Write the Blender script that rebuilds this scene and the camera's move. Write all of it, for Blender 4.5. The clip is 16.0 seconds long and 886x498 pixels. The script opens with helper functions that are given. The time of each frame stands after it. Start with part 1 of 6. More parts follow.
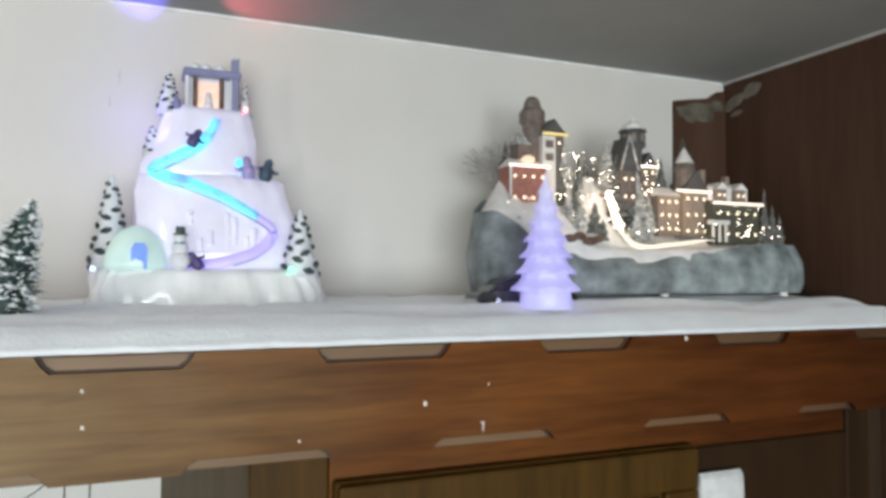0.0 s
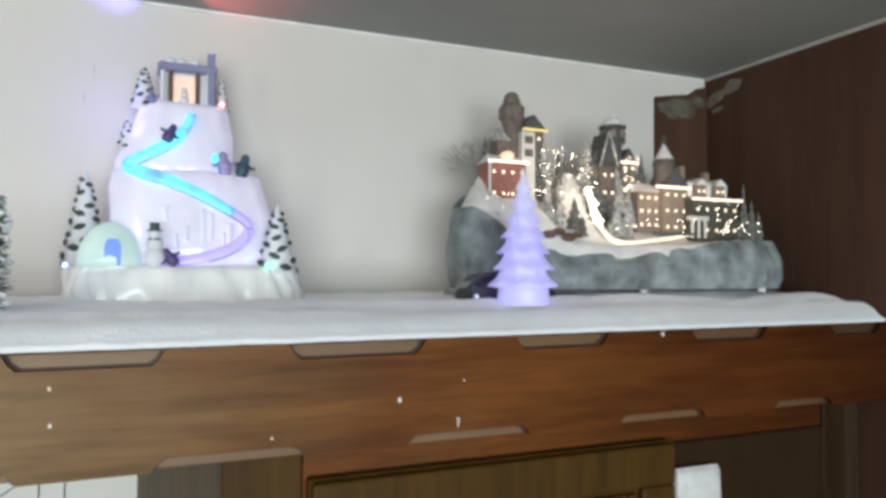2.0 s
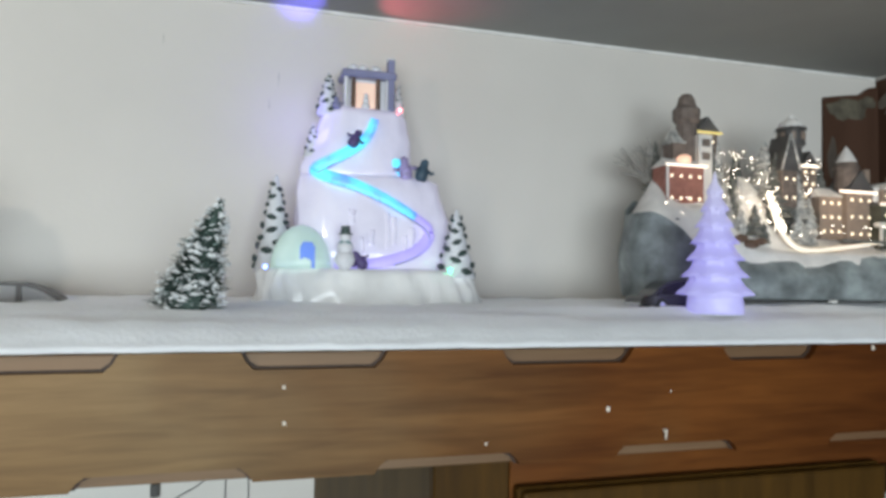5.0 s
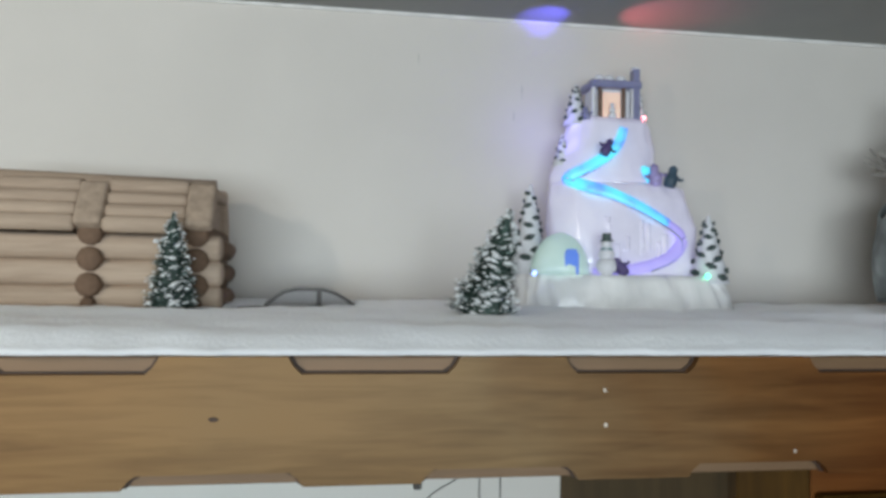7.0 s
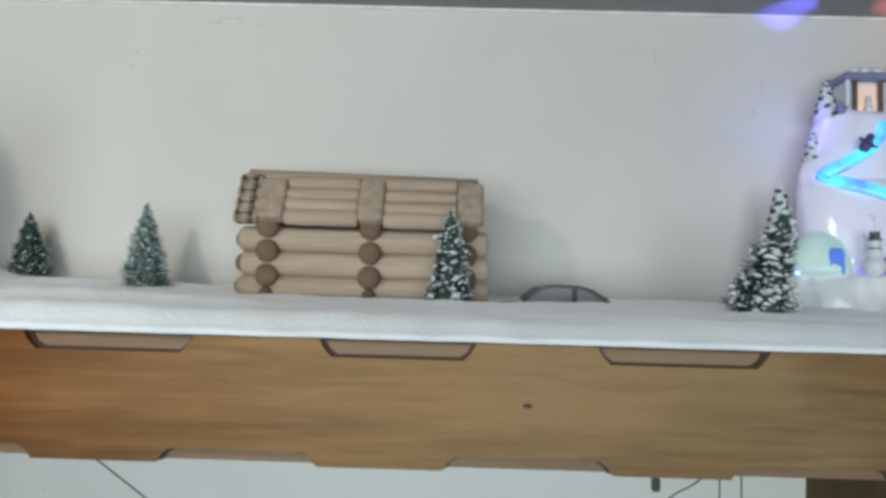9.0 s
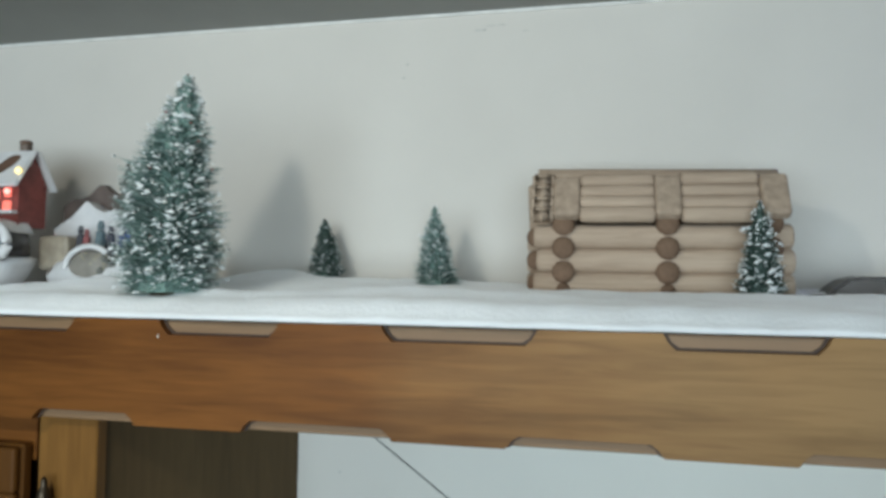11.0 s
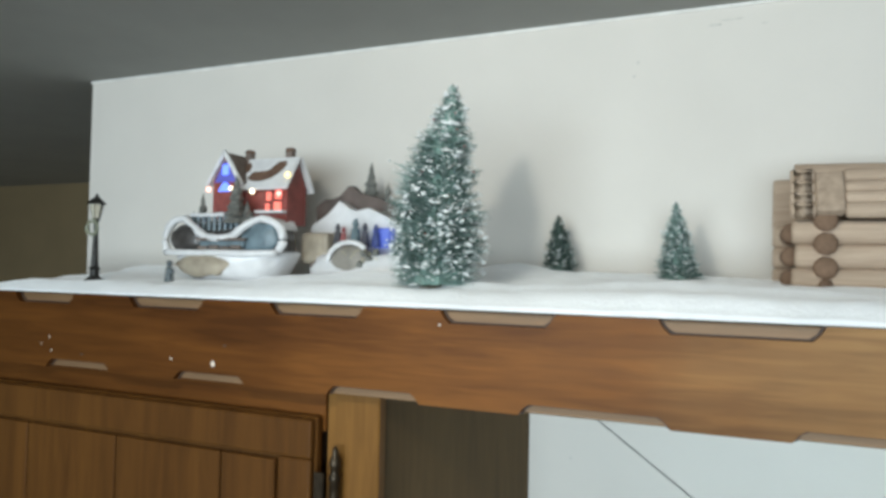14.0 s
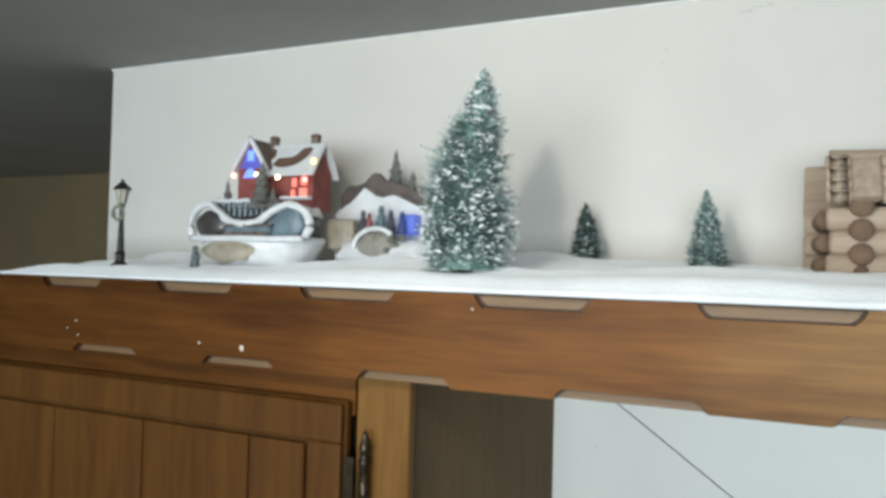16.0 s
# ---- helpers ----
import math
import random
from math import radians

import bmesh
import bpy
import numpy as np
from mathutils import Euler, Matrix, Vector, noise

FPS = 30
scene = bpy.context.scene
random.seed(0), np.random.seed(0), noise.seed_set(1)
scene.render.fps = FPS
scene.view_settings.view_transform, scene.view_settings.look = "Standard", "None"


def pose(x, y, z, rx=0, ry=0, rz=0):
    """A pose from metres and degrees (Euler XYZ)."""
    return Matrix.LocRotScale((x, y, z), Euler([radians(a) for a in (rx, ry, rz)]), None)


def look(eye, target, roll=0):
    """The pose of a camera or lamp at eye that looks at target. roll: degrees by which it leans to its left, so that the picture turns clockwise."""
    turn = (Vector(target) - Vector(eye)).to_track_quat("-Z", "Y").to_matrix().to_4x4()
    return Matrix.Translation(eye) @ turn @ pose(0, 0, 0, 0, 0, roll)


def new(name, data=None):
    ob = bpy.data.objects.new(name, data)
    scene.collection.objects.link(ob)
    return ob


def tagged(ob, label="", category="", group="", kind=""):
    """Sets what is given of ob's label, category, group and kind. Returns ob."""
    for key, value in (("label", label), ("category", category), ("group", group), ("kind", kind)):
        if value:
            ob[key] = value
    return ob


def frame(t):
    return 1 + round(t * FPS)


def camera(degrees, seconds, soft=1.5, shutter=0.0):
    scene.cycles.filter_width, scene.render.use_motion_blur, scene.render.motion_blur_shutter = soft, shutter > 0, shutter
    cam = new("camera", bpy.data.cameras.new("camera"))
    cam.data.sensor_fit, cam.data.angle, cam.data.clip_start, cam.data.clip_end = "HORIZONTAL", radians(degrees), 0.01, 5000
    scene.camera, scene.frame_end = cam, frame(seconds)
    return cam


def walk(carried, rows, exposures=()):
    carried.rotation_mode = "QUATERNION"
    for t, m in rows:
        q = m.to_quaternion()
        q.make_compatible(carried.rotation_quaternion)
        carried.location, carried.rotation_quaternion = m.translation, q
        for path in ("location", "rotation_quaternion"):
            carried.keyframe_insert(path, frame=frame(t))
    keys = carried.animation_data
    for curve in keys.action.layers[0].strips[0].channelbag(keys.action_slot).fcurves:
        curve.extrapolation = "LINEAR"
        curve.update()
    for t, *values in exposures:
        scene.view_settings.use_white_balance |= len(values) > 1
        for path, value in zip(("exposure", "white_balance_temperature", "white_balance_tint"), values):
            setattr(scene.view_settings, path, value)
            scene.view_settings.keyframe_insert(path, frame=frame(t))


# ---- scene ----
# ---------- camera and its walk ----------
cam = camera(63.7, 16.0, soft=3.4)
ROWS = [
    (0.0, 0.0867, 0.0720, 2.1886, -22.36, 2.15, -0.22),
    (0.5, 0.0907, 0.0675, 2.1871, -22.42, 1.92, -0.11),
    (1.0, 0.0946, 0.0676, 2.1884, -22.56, 1.80, -0.20),
    (1.5, 0.0976, 0.0702, 2.1884, -22.65, 1.65, -0.41),
    (2.0, 0.1008, 0.0689, 2.1885, -23.13, 1.85, -0.16),
    (2.5, 0.0942, 0.0684, 2.1882, -22.80, 1.92, -0.23),
    (3.0, 0.0846, 0.0728, 2.1849, -22.51, 2.08, -0.29),
    (5.5, -0.0433, 0.1286, 2.1835, -14.91, 2.53, -0.83),
    (6.0, -0.0897, 0.1342, 2.1799, -13.03, 2.65, -0.66),
    (6.5, -0.1313, 0.1307, 2.1859, -10.97, 2.84, -0.78),
    (7.0, -0.1699, 0.1288, 2.1871, -8.25, 2.39, -0.88),
    (7.5, -0.1990, 0.1310, 2.1816, -6.46, 2.86, -1.01),
    (8.0, -0.2275, 0.1297, 2.1811, -3.29, 2.59, -1.09),
    (8.5, -0.2730, 0.1290, 2.1743, -1.24, 2.97, -1.44),
    (11.0, -0.4666, 0.0967, 2.1659, 12.53, 2.53, -0.73),
    (11.5, -0.4934, 0.0800, 2.1677, 16.37, 2.52, -0.69),
    (12.0, -0.5173, 0.0623, 2.1677, 19.32, 2.48, -0.99),
    (12.5, -0.5315, 0.0526, 2.1696, 21.91, 2.01, -0.85),
    (13.0, -0.5446, 0.0361, 2.1726, 23.00, 2.12, -0.90),
    (13.5, -0.5600, 0.0264, 2.1667, 23.43, 2.03, -1.10),
    (14.0, -0.5713, 0.0206, 2.1669, 23.59, 1.69, -1.12),
    (14.5, -0.5810, 0.0148, 2.1667, 23.92, 1.27, -0.76),
    (15.0, -0.5886, 0.0140, 2.1639, 24.15, 1.48, -1.07),
    (15.5, -0.5911, 0.0126, 2.1616, 24.31, 1.78, -1.17),
    (16.0, -0.5982, 0.0119, 2.1545, 23.97, 1.34, -1.45),
]
walk(cam, [(t, pose(x, y, z, 90 + pitch, roll, yaw)) for t, x, y, z, yaw, pitch, roll in ROWS],
     exposures=[(0.0, 0.03, 6650, 10), (3.2, 0.03, 6550, 9), (5.5, -0.26, 6450, 9), (8.0, -0.42, 6320, 8), (11.0, -0.42, 6050, 3), (13.0, -0.18, 6150, 4), (16.0, -0.03, 6250, 6)])

# ---------- world and lights ----------
world = bpy.data.worlds.new("world")
world.use_nodes = True
scene.world = world
world.node_tree.nodes["Background"].inputs[0].default_value = (0.6, 0.75, 0.9, 1)
world.node_tree.nodes["Background"].inputs[1].default_value = 0.15


def lamp(name, kind, place, target, power, colour, size=0.1, size_y=None, spot=None):
    data = bpy.data.lights.new(name, kind)
    data.energy, data.color = power, colour
    if kind == "AREA":
        data.size = size
        if size_y:
            data.shape, data.size_y = "RECTANGLE", size_y
        else:
            data.shape = "DISK"
    elif kind == "SPOT":
        data.spot_size, data.spot_blend, data.shadow_soft_size = radians(spot), 0.7, size
    else:
        data.shadow_soft_size = size
    ob = new(name, data)
    ob.matrix_world = look(place, target)
    return ob


# the kitchen's ceiling light, in front of the cabinets
lamp("ceiling_light", "AREA", (-0.885, 0.06, 2.488), (-0.70, 0.80, 2.15), 2.7, (1.0, 0.91, 0.78), 0.07)
# added broad cool fill from behind, standing for the room's ambient light
lamp("room_fill", "AREA", (-0.65, -2.55, 1.94), (-0.60, 0.9, 2.10), 105.0, (0.84, 0.94, 1.0), 3.2, 1.0)
# added cool fill behind the valance, brightening the wall over the sink
lamp("sink_wall_fill", "AREA", (-0.38, 0.76, 2.07), (-0.38, 0.93, 1.6), 0.44, (0.66, 0.93, 1.0), 0.7, 0.03)

# ---------- materials ----------
MATS = {}


def nodes_of(name):
    m = bpy.data.materials.new(name)
    m.use_nodes = True
    nt = m.node_tree
    return m, nt, nt.nodes["Principled BSDF"]


def mat(name, col, rough=0.6, metal=0.0, vary=0.12, scale=40.0, bump=0.1, bump_scale=200.0, stain=0.0, stain_scale=6.0,
        emit=None, emit_power=0.0, stretch=(1, 1, 1), coat=0.0, trans=0.0, sss=0.0, random_tint=0.0, sheen=0.0, spec=0.5):
    """A procedural paint, stone, plastic or cloth: two scales of colour change and a fine relief."""
    if name in MATS:
        return MATS[name]
    m, nt, b = nodes_of(name)
    N, L = nt.nodes.new, nt.links.new
    tc = N("ShaderNodeTexCoord")
    mp = N("ShaderNodeMapping")
    mp.inputs["Scale"].default_value = stretch
    L(tc.outputs["Object"], mp.inputs[0])
    n1 = N("ShaderNodeTexNoise")
    n1.inputs["Scale"].default_value, n1.inputs["Detail"].default_value = scale, 5
    L(mp.outputs[0], n1.inputs["Vector"])
    n2 = N("ShaderNodeTexNoise")
    n2.inputs["Scale"].default_value, n2.inputs["Detail"].default_value = stain_scale, 4
    L(mp.outputs[0], n2.inputs["Vector"])
    hsv = N("ShaderNodeHueSaturation")
    hsv.inputs["Color"].default_value = (*col, 1)
    mr = N("ShaderNodeMapRange")
    mr.inputs[1].default_value, mr.inputs[2].default_value = 0.3, 0.7
    mr.inputs[3].default_value, mr.inputs[4].default_value = 1 - vary, 1 + vary
    L(n1.outputs[0], mr.inputs[0])
    ms = N("ShaderNodeMapRange")
    ms.inputs[1].default_value, ms.inputs[2].default_value = 0.35, 0.65
    ms.inputs[3].default_value, ms.inputs[4].default_value = 1 - stain, 1 + stain * 0.5
    L(n2.outputs[0], ms.inputs[0])
    mu = N("ShaderNodeMath")
    mu.operation = "MULTIPLY"
    L(mr.outputs[0], mu.inputs[0])
    L(ms.outputs[0], mu.inputs[1])
    value = mu.outputs[0]
    if random_tint:
        oi = N("ShaderNodeObjectInfo")
        mo = N("ShaderNodeMapRange")
        mo.inputs[3].default_value, mo.inputs[4].default_value = 1 - random_tint, 1 + random_tint
        L(oi.outputs["Random"], mo.inputs[0])
        m2 = N("ShaderNodeMath")
        m2.operation = "MULTIPLY"
        L(value, m2.inputs[0])
        L(mo.outputs[0], m2.inputs[1])
        value = m2.outputs[0]
    L(value, hsv.inputs["Value"])
    L(hsv.outputs[0], b.inputs["Base Color"])
    b.inputs["Roughness"].default_value, b.inputs["Metallic"].default_value = rough, metal
    b.inputs["Specular IOR Level"].default_value = spec
    if sheen:
        b.inputs["Sheen Weight"].default_value, b.inputs["Sheen Roughness"].default_value = sheen, 0.45
    if coat:
        b.inputs["Coat Weight"].default_value, b.inputs["Coat Roughness"].default_value = coat, 0.12
    if trans:
        b.inputs["Transmission Weight"].default_value = trans
    if sss:
        b.inputs["Subsurface Weight"].default_value = sss
        b.inputs["Subsurface Radius"].default_value = (0.01, 0.01, 0.012)
    if bump:
        bn = N("ShaderNodeTexNoise")
        bn.inputs["Scale"].default_value, bn.inputs["Detail"].default_value = bump_scale, 4
        L(mp.outputs[0], bn.inputs["Vector"])
        bp = N("ShaderNodeBump")
        bp.inputs["Strength"].default_value, bp.inputs["Distance"].default_value = bump, 0.002
        L(bn.outputs[0], bp.inputs["Height"])
        L(bp.outputs[0], b.inputs["Normal"])
    if emit:
        b.inputs["Emission Color"].default_value = (*emit, 1)
        b.inputs["Emission Strength"].default_value = emit_power
    MATS[name] = m
    return m


def wood(name, light, dark, rough=0.35, along="x", coat=0.0, ring=9.0, bump=0.15, shade_stops=None, spec=0.12):
    """Varnished boards: long grain, darker streaks and a few knots."""
    if name in MATS:
        return MATS[name]
    m, nt, b = nodes_of(name)
    N, L = nt.nodes.new, nt.links.new
    tc = N("ShaderNodeTexCoord")
    mp = N("ShaderNodeMapping")
    mp.inputs["Scale"].default_value = {"x": (1.2, 14, 14), "z": (14, 14, 1.2), "y": (14, 1.2, 14)}[along]
    L(tc.outputs["Object"], mp.inputs[0])
    n0 = N("ShaderNodeTexNoise")
    n0.inputs["Scale"].default_value, n0.inputs["Detail"].default_value, n0.inputs["Distortion"].default_value = 1.6, 3, 0.8
    L(mp.outputs[0], n0.inputs["Vector"])
    w = N("ShaderNodeTexNoise")
    w.inputs["Scale"].default_value, w.inputs["Detail"].default_value, w.inputs["Distortion"].default_value = ring, 6, 0.6
    L(mp.outputs[0], w.inputs["Vector"])
    mix = N("ShaderNodeMath")
    mix.operation = "MULTIPLY_ADD"
    mix.inputs[1].default_value = 0.45
    L(w.outputs[0], mix.inputs[0])
    mm = N("ShaderNodeMath")
    mm.operation = "MULTIPLY"
    mm.inputs[1].default_value = 0.6
    L(n0.outputs[0], mm.inputs[0])
    L(mm.outputs[0], mix.inputs[2])
    ramp = N("ShaderNodeValToRGB")
    ramp.color_ramp.elements[0].position, ramp.color_ramp.elements[1].position = 0.36, 0.66
    ramp.color_ramp.elements[0].color, ramp.color_ramp.elements[1].color = (*dark, 1), (*light, 1)
    L(mix.outputs[0], ramp.inputs[0])
    colour = ramp.outputs[0]
    if shade_stops:
        # the finish's tone along the board, sheen and shade painted in: (x, colour) stops, broken up by a slow noise
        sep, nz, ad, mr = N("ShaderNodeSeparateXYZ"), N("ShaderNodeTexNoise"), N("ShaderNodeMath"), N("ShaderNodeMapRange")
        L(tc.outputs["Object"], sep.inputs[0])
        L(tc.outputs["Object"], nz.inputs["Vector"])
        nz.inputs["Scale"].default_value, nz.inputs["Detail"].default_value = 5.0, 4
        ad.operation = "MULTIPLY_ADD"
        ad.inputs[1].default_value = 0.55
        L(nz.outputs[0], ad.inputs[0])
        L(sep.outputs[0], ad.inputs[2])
        x0, x1 = shade_stops[0][0], shade_stops[-1][0]
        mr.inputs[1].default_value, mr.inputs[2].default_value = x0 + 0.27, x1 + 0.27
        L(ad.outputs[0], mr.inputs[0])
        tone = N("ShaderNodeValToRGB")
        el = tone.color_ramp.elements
        el[0].color, el[1].color = (*shade_stops[0][1], 1), (*shade_stops[-1][1], 1)
        for x, c in shade_stops[1:-1]:
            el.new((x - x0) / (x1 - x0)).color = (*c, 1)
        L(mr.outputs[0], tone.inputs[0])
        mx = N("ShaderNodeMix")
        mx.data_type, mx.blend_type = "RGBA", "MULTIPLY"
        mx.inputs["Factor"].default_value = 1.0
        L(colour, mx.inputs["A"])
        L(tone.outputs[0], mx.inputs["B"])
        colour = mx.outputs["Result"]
    L(colour, b.inputs["Base Color"])
    b.inputs["Specular IOR Level"].default_value = spec
    rr = N("ShaderNodeMapRange")
    rr.inputs[3].default_value, rr.inputs[4].default_value = rough - 0.08, rough + 0.12
    L(w.outputs[0], rr.inputs[0])
    L(rr.outputs[0], b.inputs["Roughness"])
    if coat:
        b.inputs["Coat Weight"].default_value, b.inputs["Coat Roughness"].default_value = coat, 0.36
    bp = N("ShaderNodeBump")
    bp.inputs["Strength"].default_value, bp.inputs["Distance"].default_value = bump, 0.001
    L(w.outputs[0], bp.inputs["Height"])
    L(bp.outputs[0], b.inputs["Normal"])
    MATS[name] = m
    return m


PAINT = mat("wall_paint", (0.69, 0.655, 0.605), 0.8, vary=0.02, scale=9, stain=0.04, stain_scale=2.2, bump=0.08, bump_scale=160)
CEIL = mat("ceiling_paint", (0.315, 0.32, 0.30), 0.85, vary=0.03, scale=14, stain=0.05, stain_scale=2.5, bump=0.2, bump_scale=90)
OLIVE = mat("far_wall_paint", (0.23, 0.175, 0.095), 0.85, vary=0.03, scale=8, stain=0.06, stain_scale=2, bump=0.08)
FLOORM = mat("floor_vinyl", (0.32, 0.26, 0.2), 0.5, vary=0.08, scale=6, stain=0.1, stain_scale=2)
# the greyed middle holds the sheen, the darker ends the light's fall-off, as colour
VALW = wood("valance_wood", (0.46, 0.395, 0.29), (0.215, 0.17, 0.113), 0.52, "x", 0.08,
            shade_stops=[(-1.7, (0.20, 0.085, 0.020)), (-1.1, (0.32, 0.135, 0.032)), (-0.75, (0.56, 0.255, 0.075)), (-0.5, (0.74, 0.48, 0.255)), (-0.3, (0.72, 0.50, 0.285)), (0.02, (0.66, 0.50, 0.325)), (0.20, (0.46, 0.25, 0.105)), (0.36, (0.42, 0.165, 0.045)), (0.70, (0.23, 0.075, 0.019)), (0.97, (0.14, 0.046, 0.013))])
# shade painted into the strip as well: darker towards both ends
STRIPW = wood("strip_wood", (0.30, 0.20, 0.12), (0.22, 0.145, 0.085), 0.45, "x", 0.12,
              shade_stops=[(-1.7, (0.6, 0.52, 0.45)), (-1.0, (0.95, 0.9, 0.85)), (0.1, (0.95, 0.92, 0.9)), (0.5, (0.72, 0.62, 0.55)), (0.97, (0.32, 0.24, 0.20))])
# right cabinet's door wood, its colour darkened for the shade at that end
DOOR_SHADED = wood("shaded_door_wood", (0.095, 0.046, 0.008), (0.050, 0.025, 0.005), 0.55, "z", 0.05)
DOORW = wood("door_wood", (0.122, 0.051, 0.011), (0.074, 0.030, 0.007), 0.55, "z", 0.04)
STILEW = wood("stile_wood", (0.25, 0.122, 0.030), (0.16, 0.075, 0.018), 0.5, "z", 0.08)
# darker still: the far right corner's shade is in this wood's colour
PLAIN_SHADED = wood("shaded_plain_wood", (0.038, 0.019, 0.007), (0.025, 0.012, 0.0045), 0.6, "z", 0.03)
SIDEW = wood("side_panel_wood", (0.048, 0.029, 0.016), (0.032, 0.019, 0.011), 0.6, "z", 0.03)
PANELW = wood("panelling_wood", (0.088, 0.046, 0.030), (0.066, 0.034, 0.021), 0.6, "z", 0.03)
GROOVE = mat("groove_dark", (0.055, 0.03, 0.018), 0.6, vary=0.2)
SNOWM = mat("cotton_snow", (0.93, 0.945, 0.96), 0.9, vary=0.03, scale=30, stain=0.06, stain_scale=9, bump=0.5, bump_scale=240, sheen=0.8)


# ---------- helpers for meshes ----------
def thing(name, place=(0, 0, 0), label="", category="", group="", kind="", rz=0.0):
    ob = new(name)
    ob.empty_display_size = 0.02
    ob.matrix_world = pose(*place, 0, 0, rz)
    return tagged(ob, label, category, group, kind)


def mesh_of(name, bm, material, smooth=False):
    me = bpy.data.meshes.new(name)
    bmesh.ops.recalc_face_normals(bm, faces=bm.faces[:])
    bm.to_mesh(me)
    bm.free()
    for m in material if isinstance(material, (list, tuple)) else [material]:
        me.materials.append(m)
    if smooth:
        me.polygons.foreach_set("use_smooth", [True] * len(me.polygons))
    return me


def part(name, bm, material, parent=None, label="", smooth=False, at=None):
    """Links a bmesh as one mesh object; a part of parent, in the parent's own axes."""
    ob = new(name, mesh_of(name, bm, material, smooth))
    if parent is not None:
        ob.parent = parent
    if at is not None:
        ob.matrix_basis = at
    if label:
        ob["label"] = label
    return ob


def solid(name, bm, material, label="", category="", group="", kind="", smooth=False):
    ob = new(name, mesh_of(name, bm, material, smooth))
    return tagged(ob, label, category, group, kind)


def box(bm, x0, x1, y0, y1, z0, z1, bevel=0.0, m=None, seg=1):
    r = bmesh.ops.create_cube(bm, size=1.0, matrix=Matrix.Translation(((x0 + x1) / 2, (y0 + y1) / 2, (z0 + z1) / 2)) @ Matrix.Diagonal((x1 - x0, y1 - y0, z1 - z0, 1)))
    vs = r["verts"]
    if bevel:
        es = list({e for v in vs for e in v.link_edges})
        rr = bmesh.ops.bevel(bm, geom=es, offset=bevel, segments=seg, affect="EDGES", profile=0.5)
        vs = list({v for f in rr["faces"] for v in f.verts} | {v for v in vs if v.is_valid})
    if m is not None:
        bmesh.ops.transform(bm, matrix=m, verts=vs)
    return vs


def newbm():
    return bmesh.new()


def boxbm(*a, **k):
    bm = bmesh.new()
    box(bm, *a, **k)
    return bm


def tube(bm, p0, p1, r0, r1=None, seg=10, caps=True):
    p0, p1 = Vector(p0), Vector(p1)
    r1 = r0 if r1 is None else r1
    d = p1 - p0
    m = Matrix.Translation((p0 + p1) / 2) @ d.to_track_quat("Z", "Y").to_matrix().to_4x4()
    bmesh.ops.create_cone(bm, cap_ends=caps, segments=seg, radius1=r0, radius2=max(r1, 1e-5), depth=d.length, matrix=m)
    return bm


def ball(bm, c, r, sub=2, squash=(1, 1, 1)):
    bmesh.ops.create_icosphere(bm, subdivisions=sub, radius=r, matrix=Matrix.Translation(c) @ Matrix.Diagonal((*squash, 1)))
    return bm


def lathe(bm, prof, c=(0, 0, 0), seg=20, wob=0.0, freq=3.0):
    """Rings (radius, z) turned round the z axis at c."""
    rings = []
    for r, z in prof:
        ring = []
        for i in range(seg):
            a = 2 * math.pi * i / seg
            k = 1 + wob * noise.noise((math.cos(a) * freq, math.sin(a) * freq, z * 60))
            ring.append(bm.verts.new((c[0] + r * k * math.cos(a), c[1] + r * k * math.sin(a), c[2] + z)))
        rings.append(ring)
    for a, b in zip(rings, rings[1:]):
        for i in range(seg):
            bm.faces.new((a[i], a[(i + 1) % seg], b[(i + 1) % seg], b[i]))
    bm.faces.new(rings[0][::-1])
    bm.faces.new(rings[-1])
    return bm


def loft(bm, sections, seg=40, wob=0.0, freq=40.0, power=2.0, ripple=0.0, ripples=24):
    """Closed rings (cx, cy, rx, ry, z) joined from the bottom up; wob and ripple roughen the sides."""
    rings = []
    for cx, cy, rx, ry, z in sections:
        ring = []
        for i in range(seg):
            a = 2 * math.pi * i / seg
            ca, sa = math.cos(a), math.sin(a)
            x = math.copysign(abs(ca) ** (2 / power), ca)
            y = math.copysign(abs(sa) ** (2 / power), sa)
            p = Vector((cx + rx * x, cy + ry * y, z))
            k = wob * noise.noise(p * freq) + ripple * math.sin(ripples * a + 7 * z * freq * 0.2)
            p += Vector((ca, sa, 0.25 * noise.noise(p * freq + Vector((9, 3, 1))))) * k
            ring.append(bm.verts.new(p))
        rings.append(ring)
    for a, b in zip(rings, rings[1:]):
        for i in range(seg):
            bm.faces.new((a[i], a[(i + 1) % seg], b[(i + 1) % seg], b[i]))
    bm.faces.new(rings[0][::-1])
    bm.faces.new(rings[-1])
    return bm


def prism(bm, pts, y0, y1, m=None):
    """An outline in x, z pushed from y0 to y1."""
    a = [bm.verts.new((x, y0, z)) for x, z in pts]
    b = [bm.verts.new((x, y1, z)) for x, z in pts]
    bm.faces.new(a)
    bm.faces.new(b[::-1])
    n = len(pts)
    for i in range(n):
        bm.faces.new((a[i], b[i], b[(i + 1) % n], a[(i + 1) % n]))
    if m is not None:
        bmesh.ops.transform(bm, matrix=m, verts=a + b)
    return bm


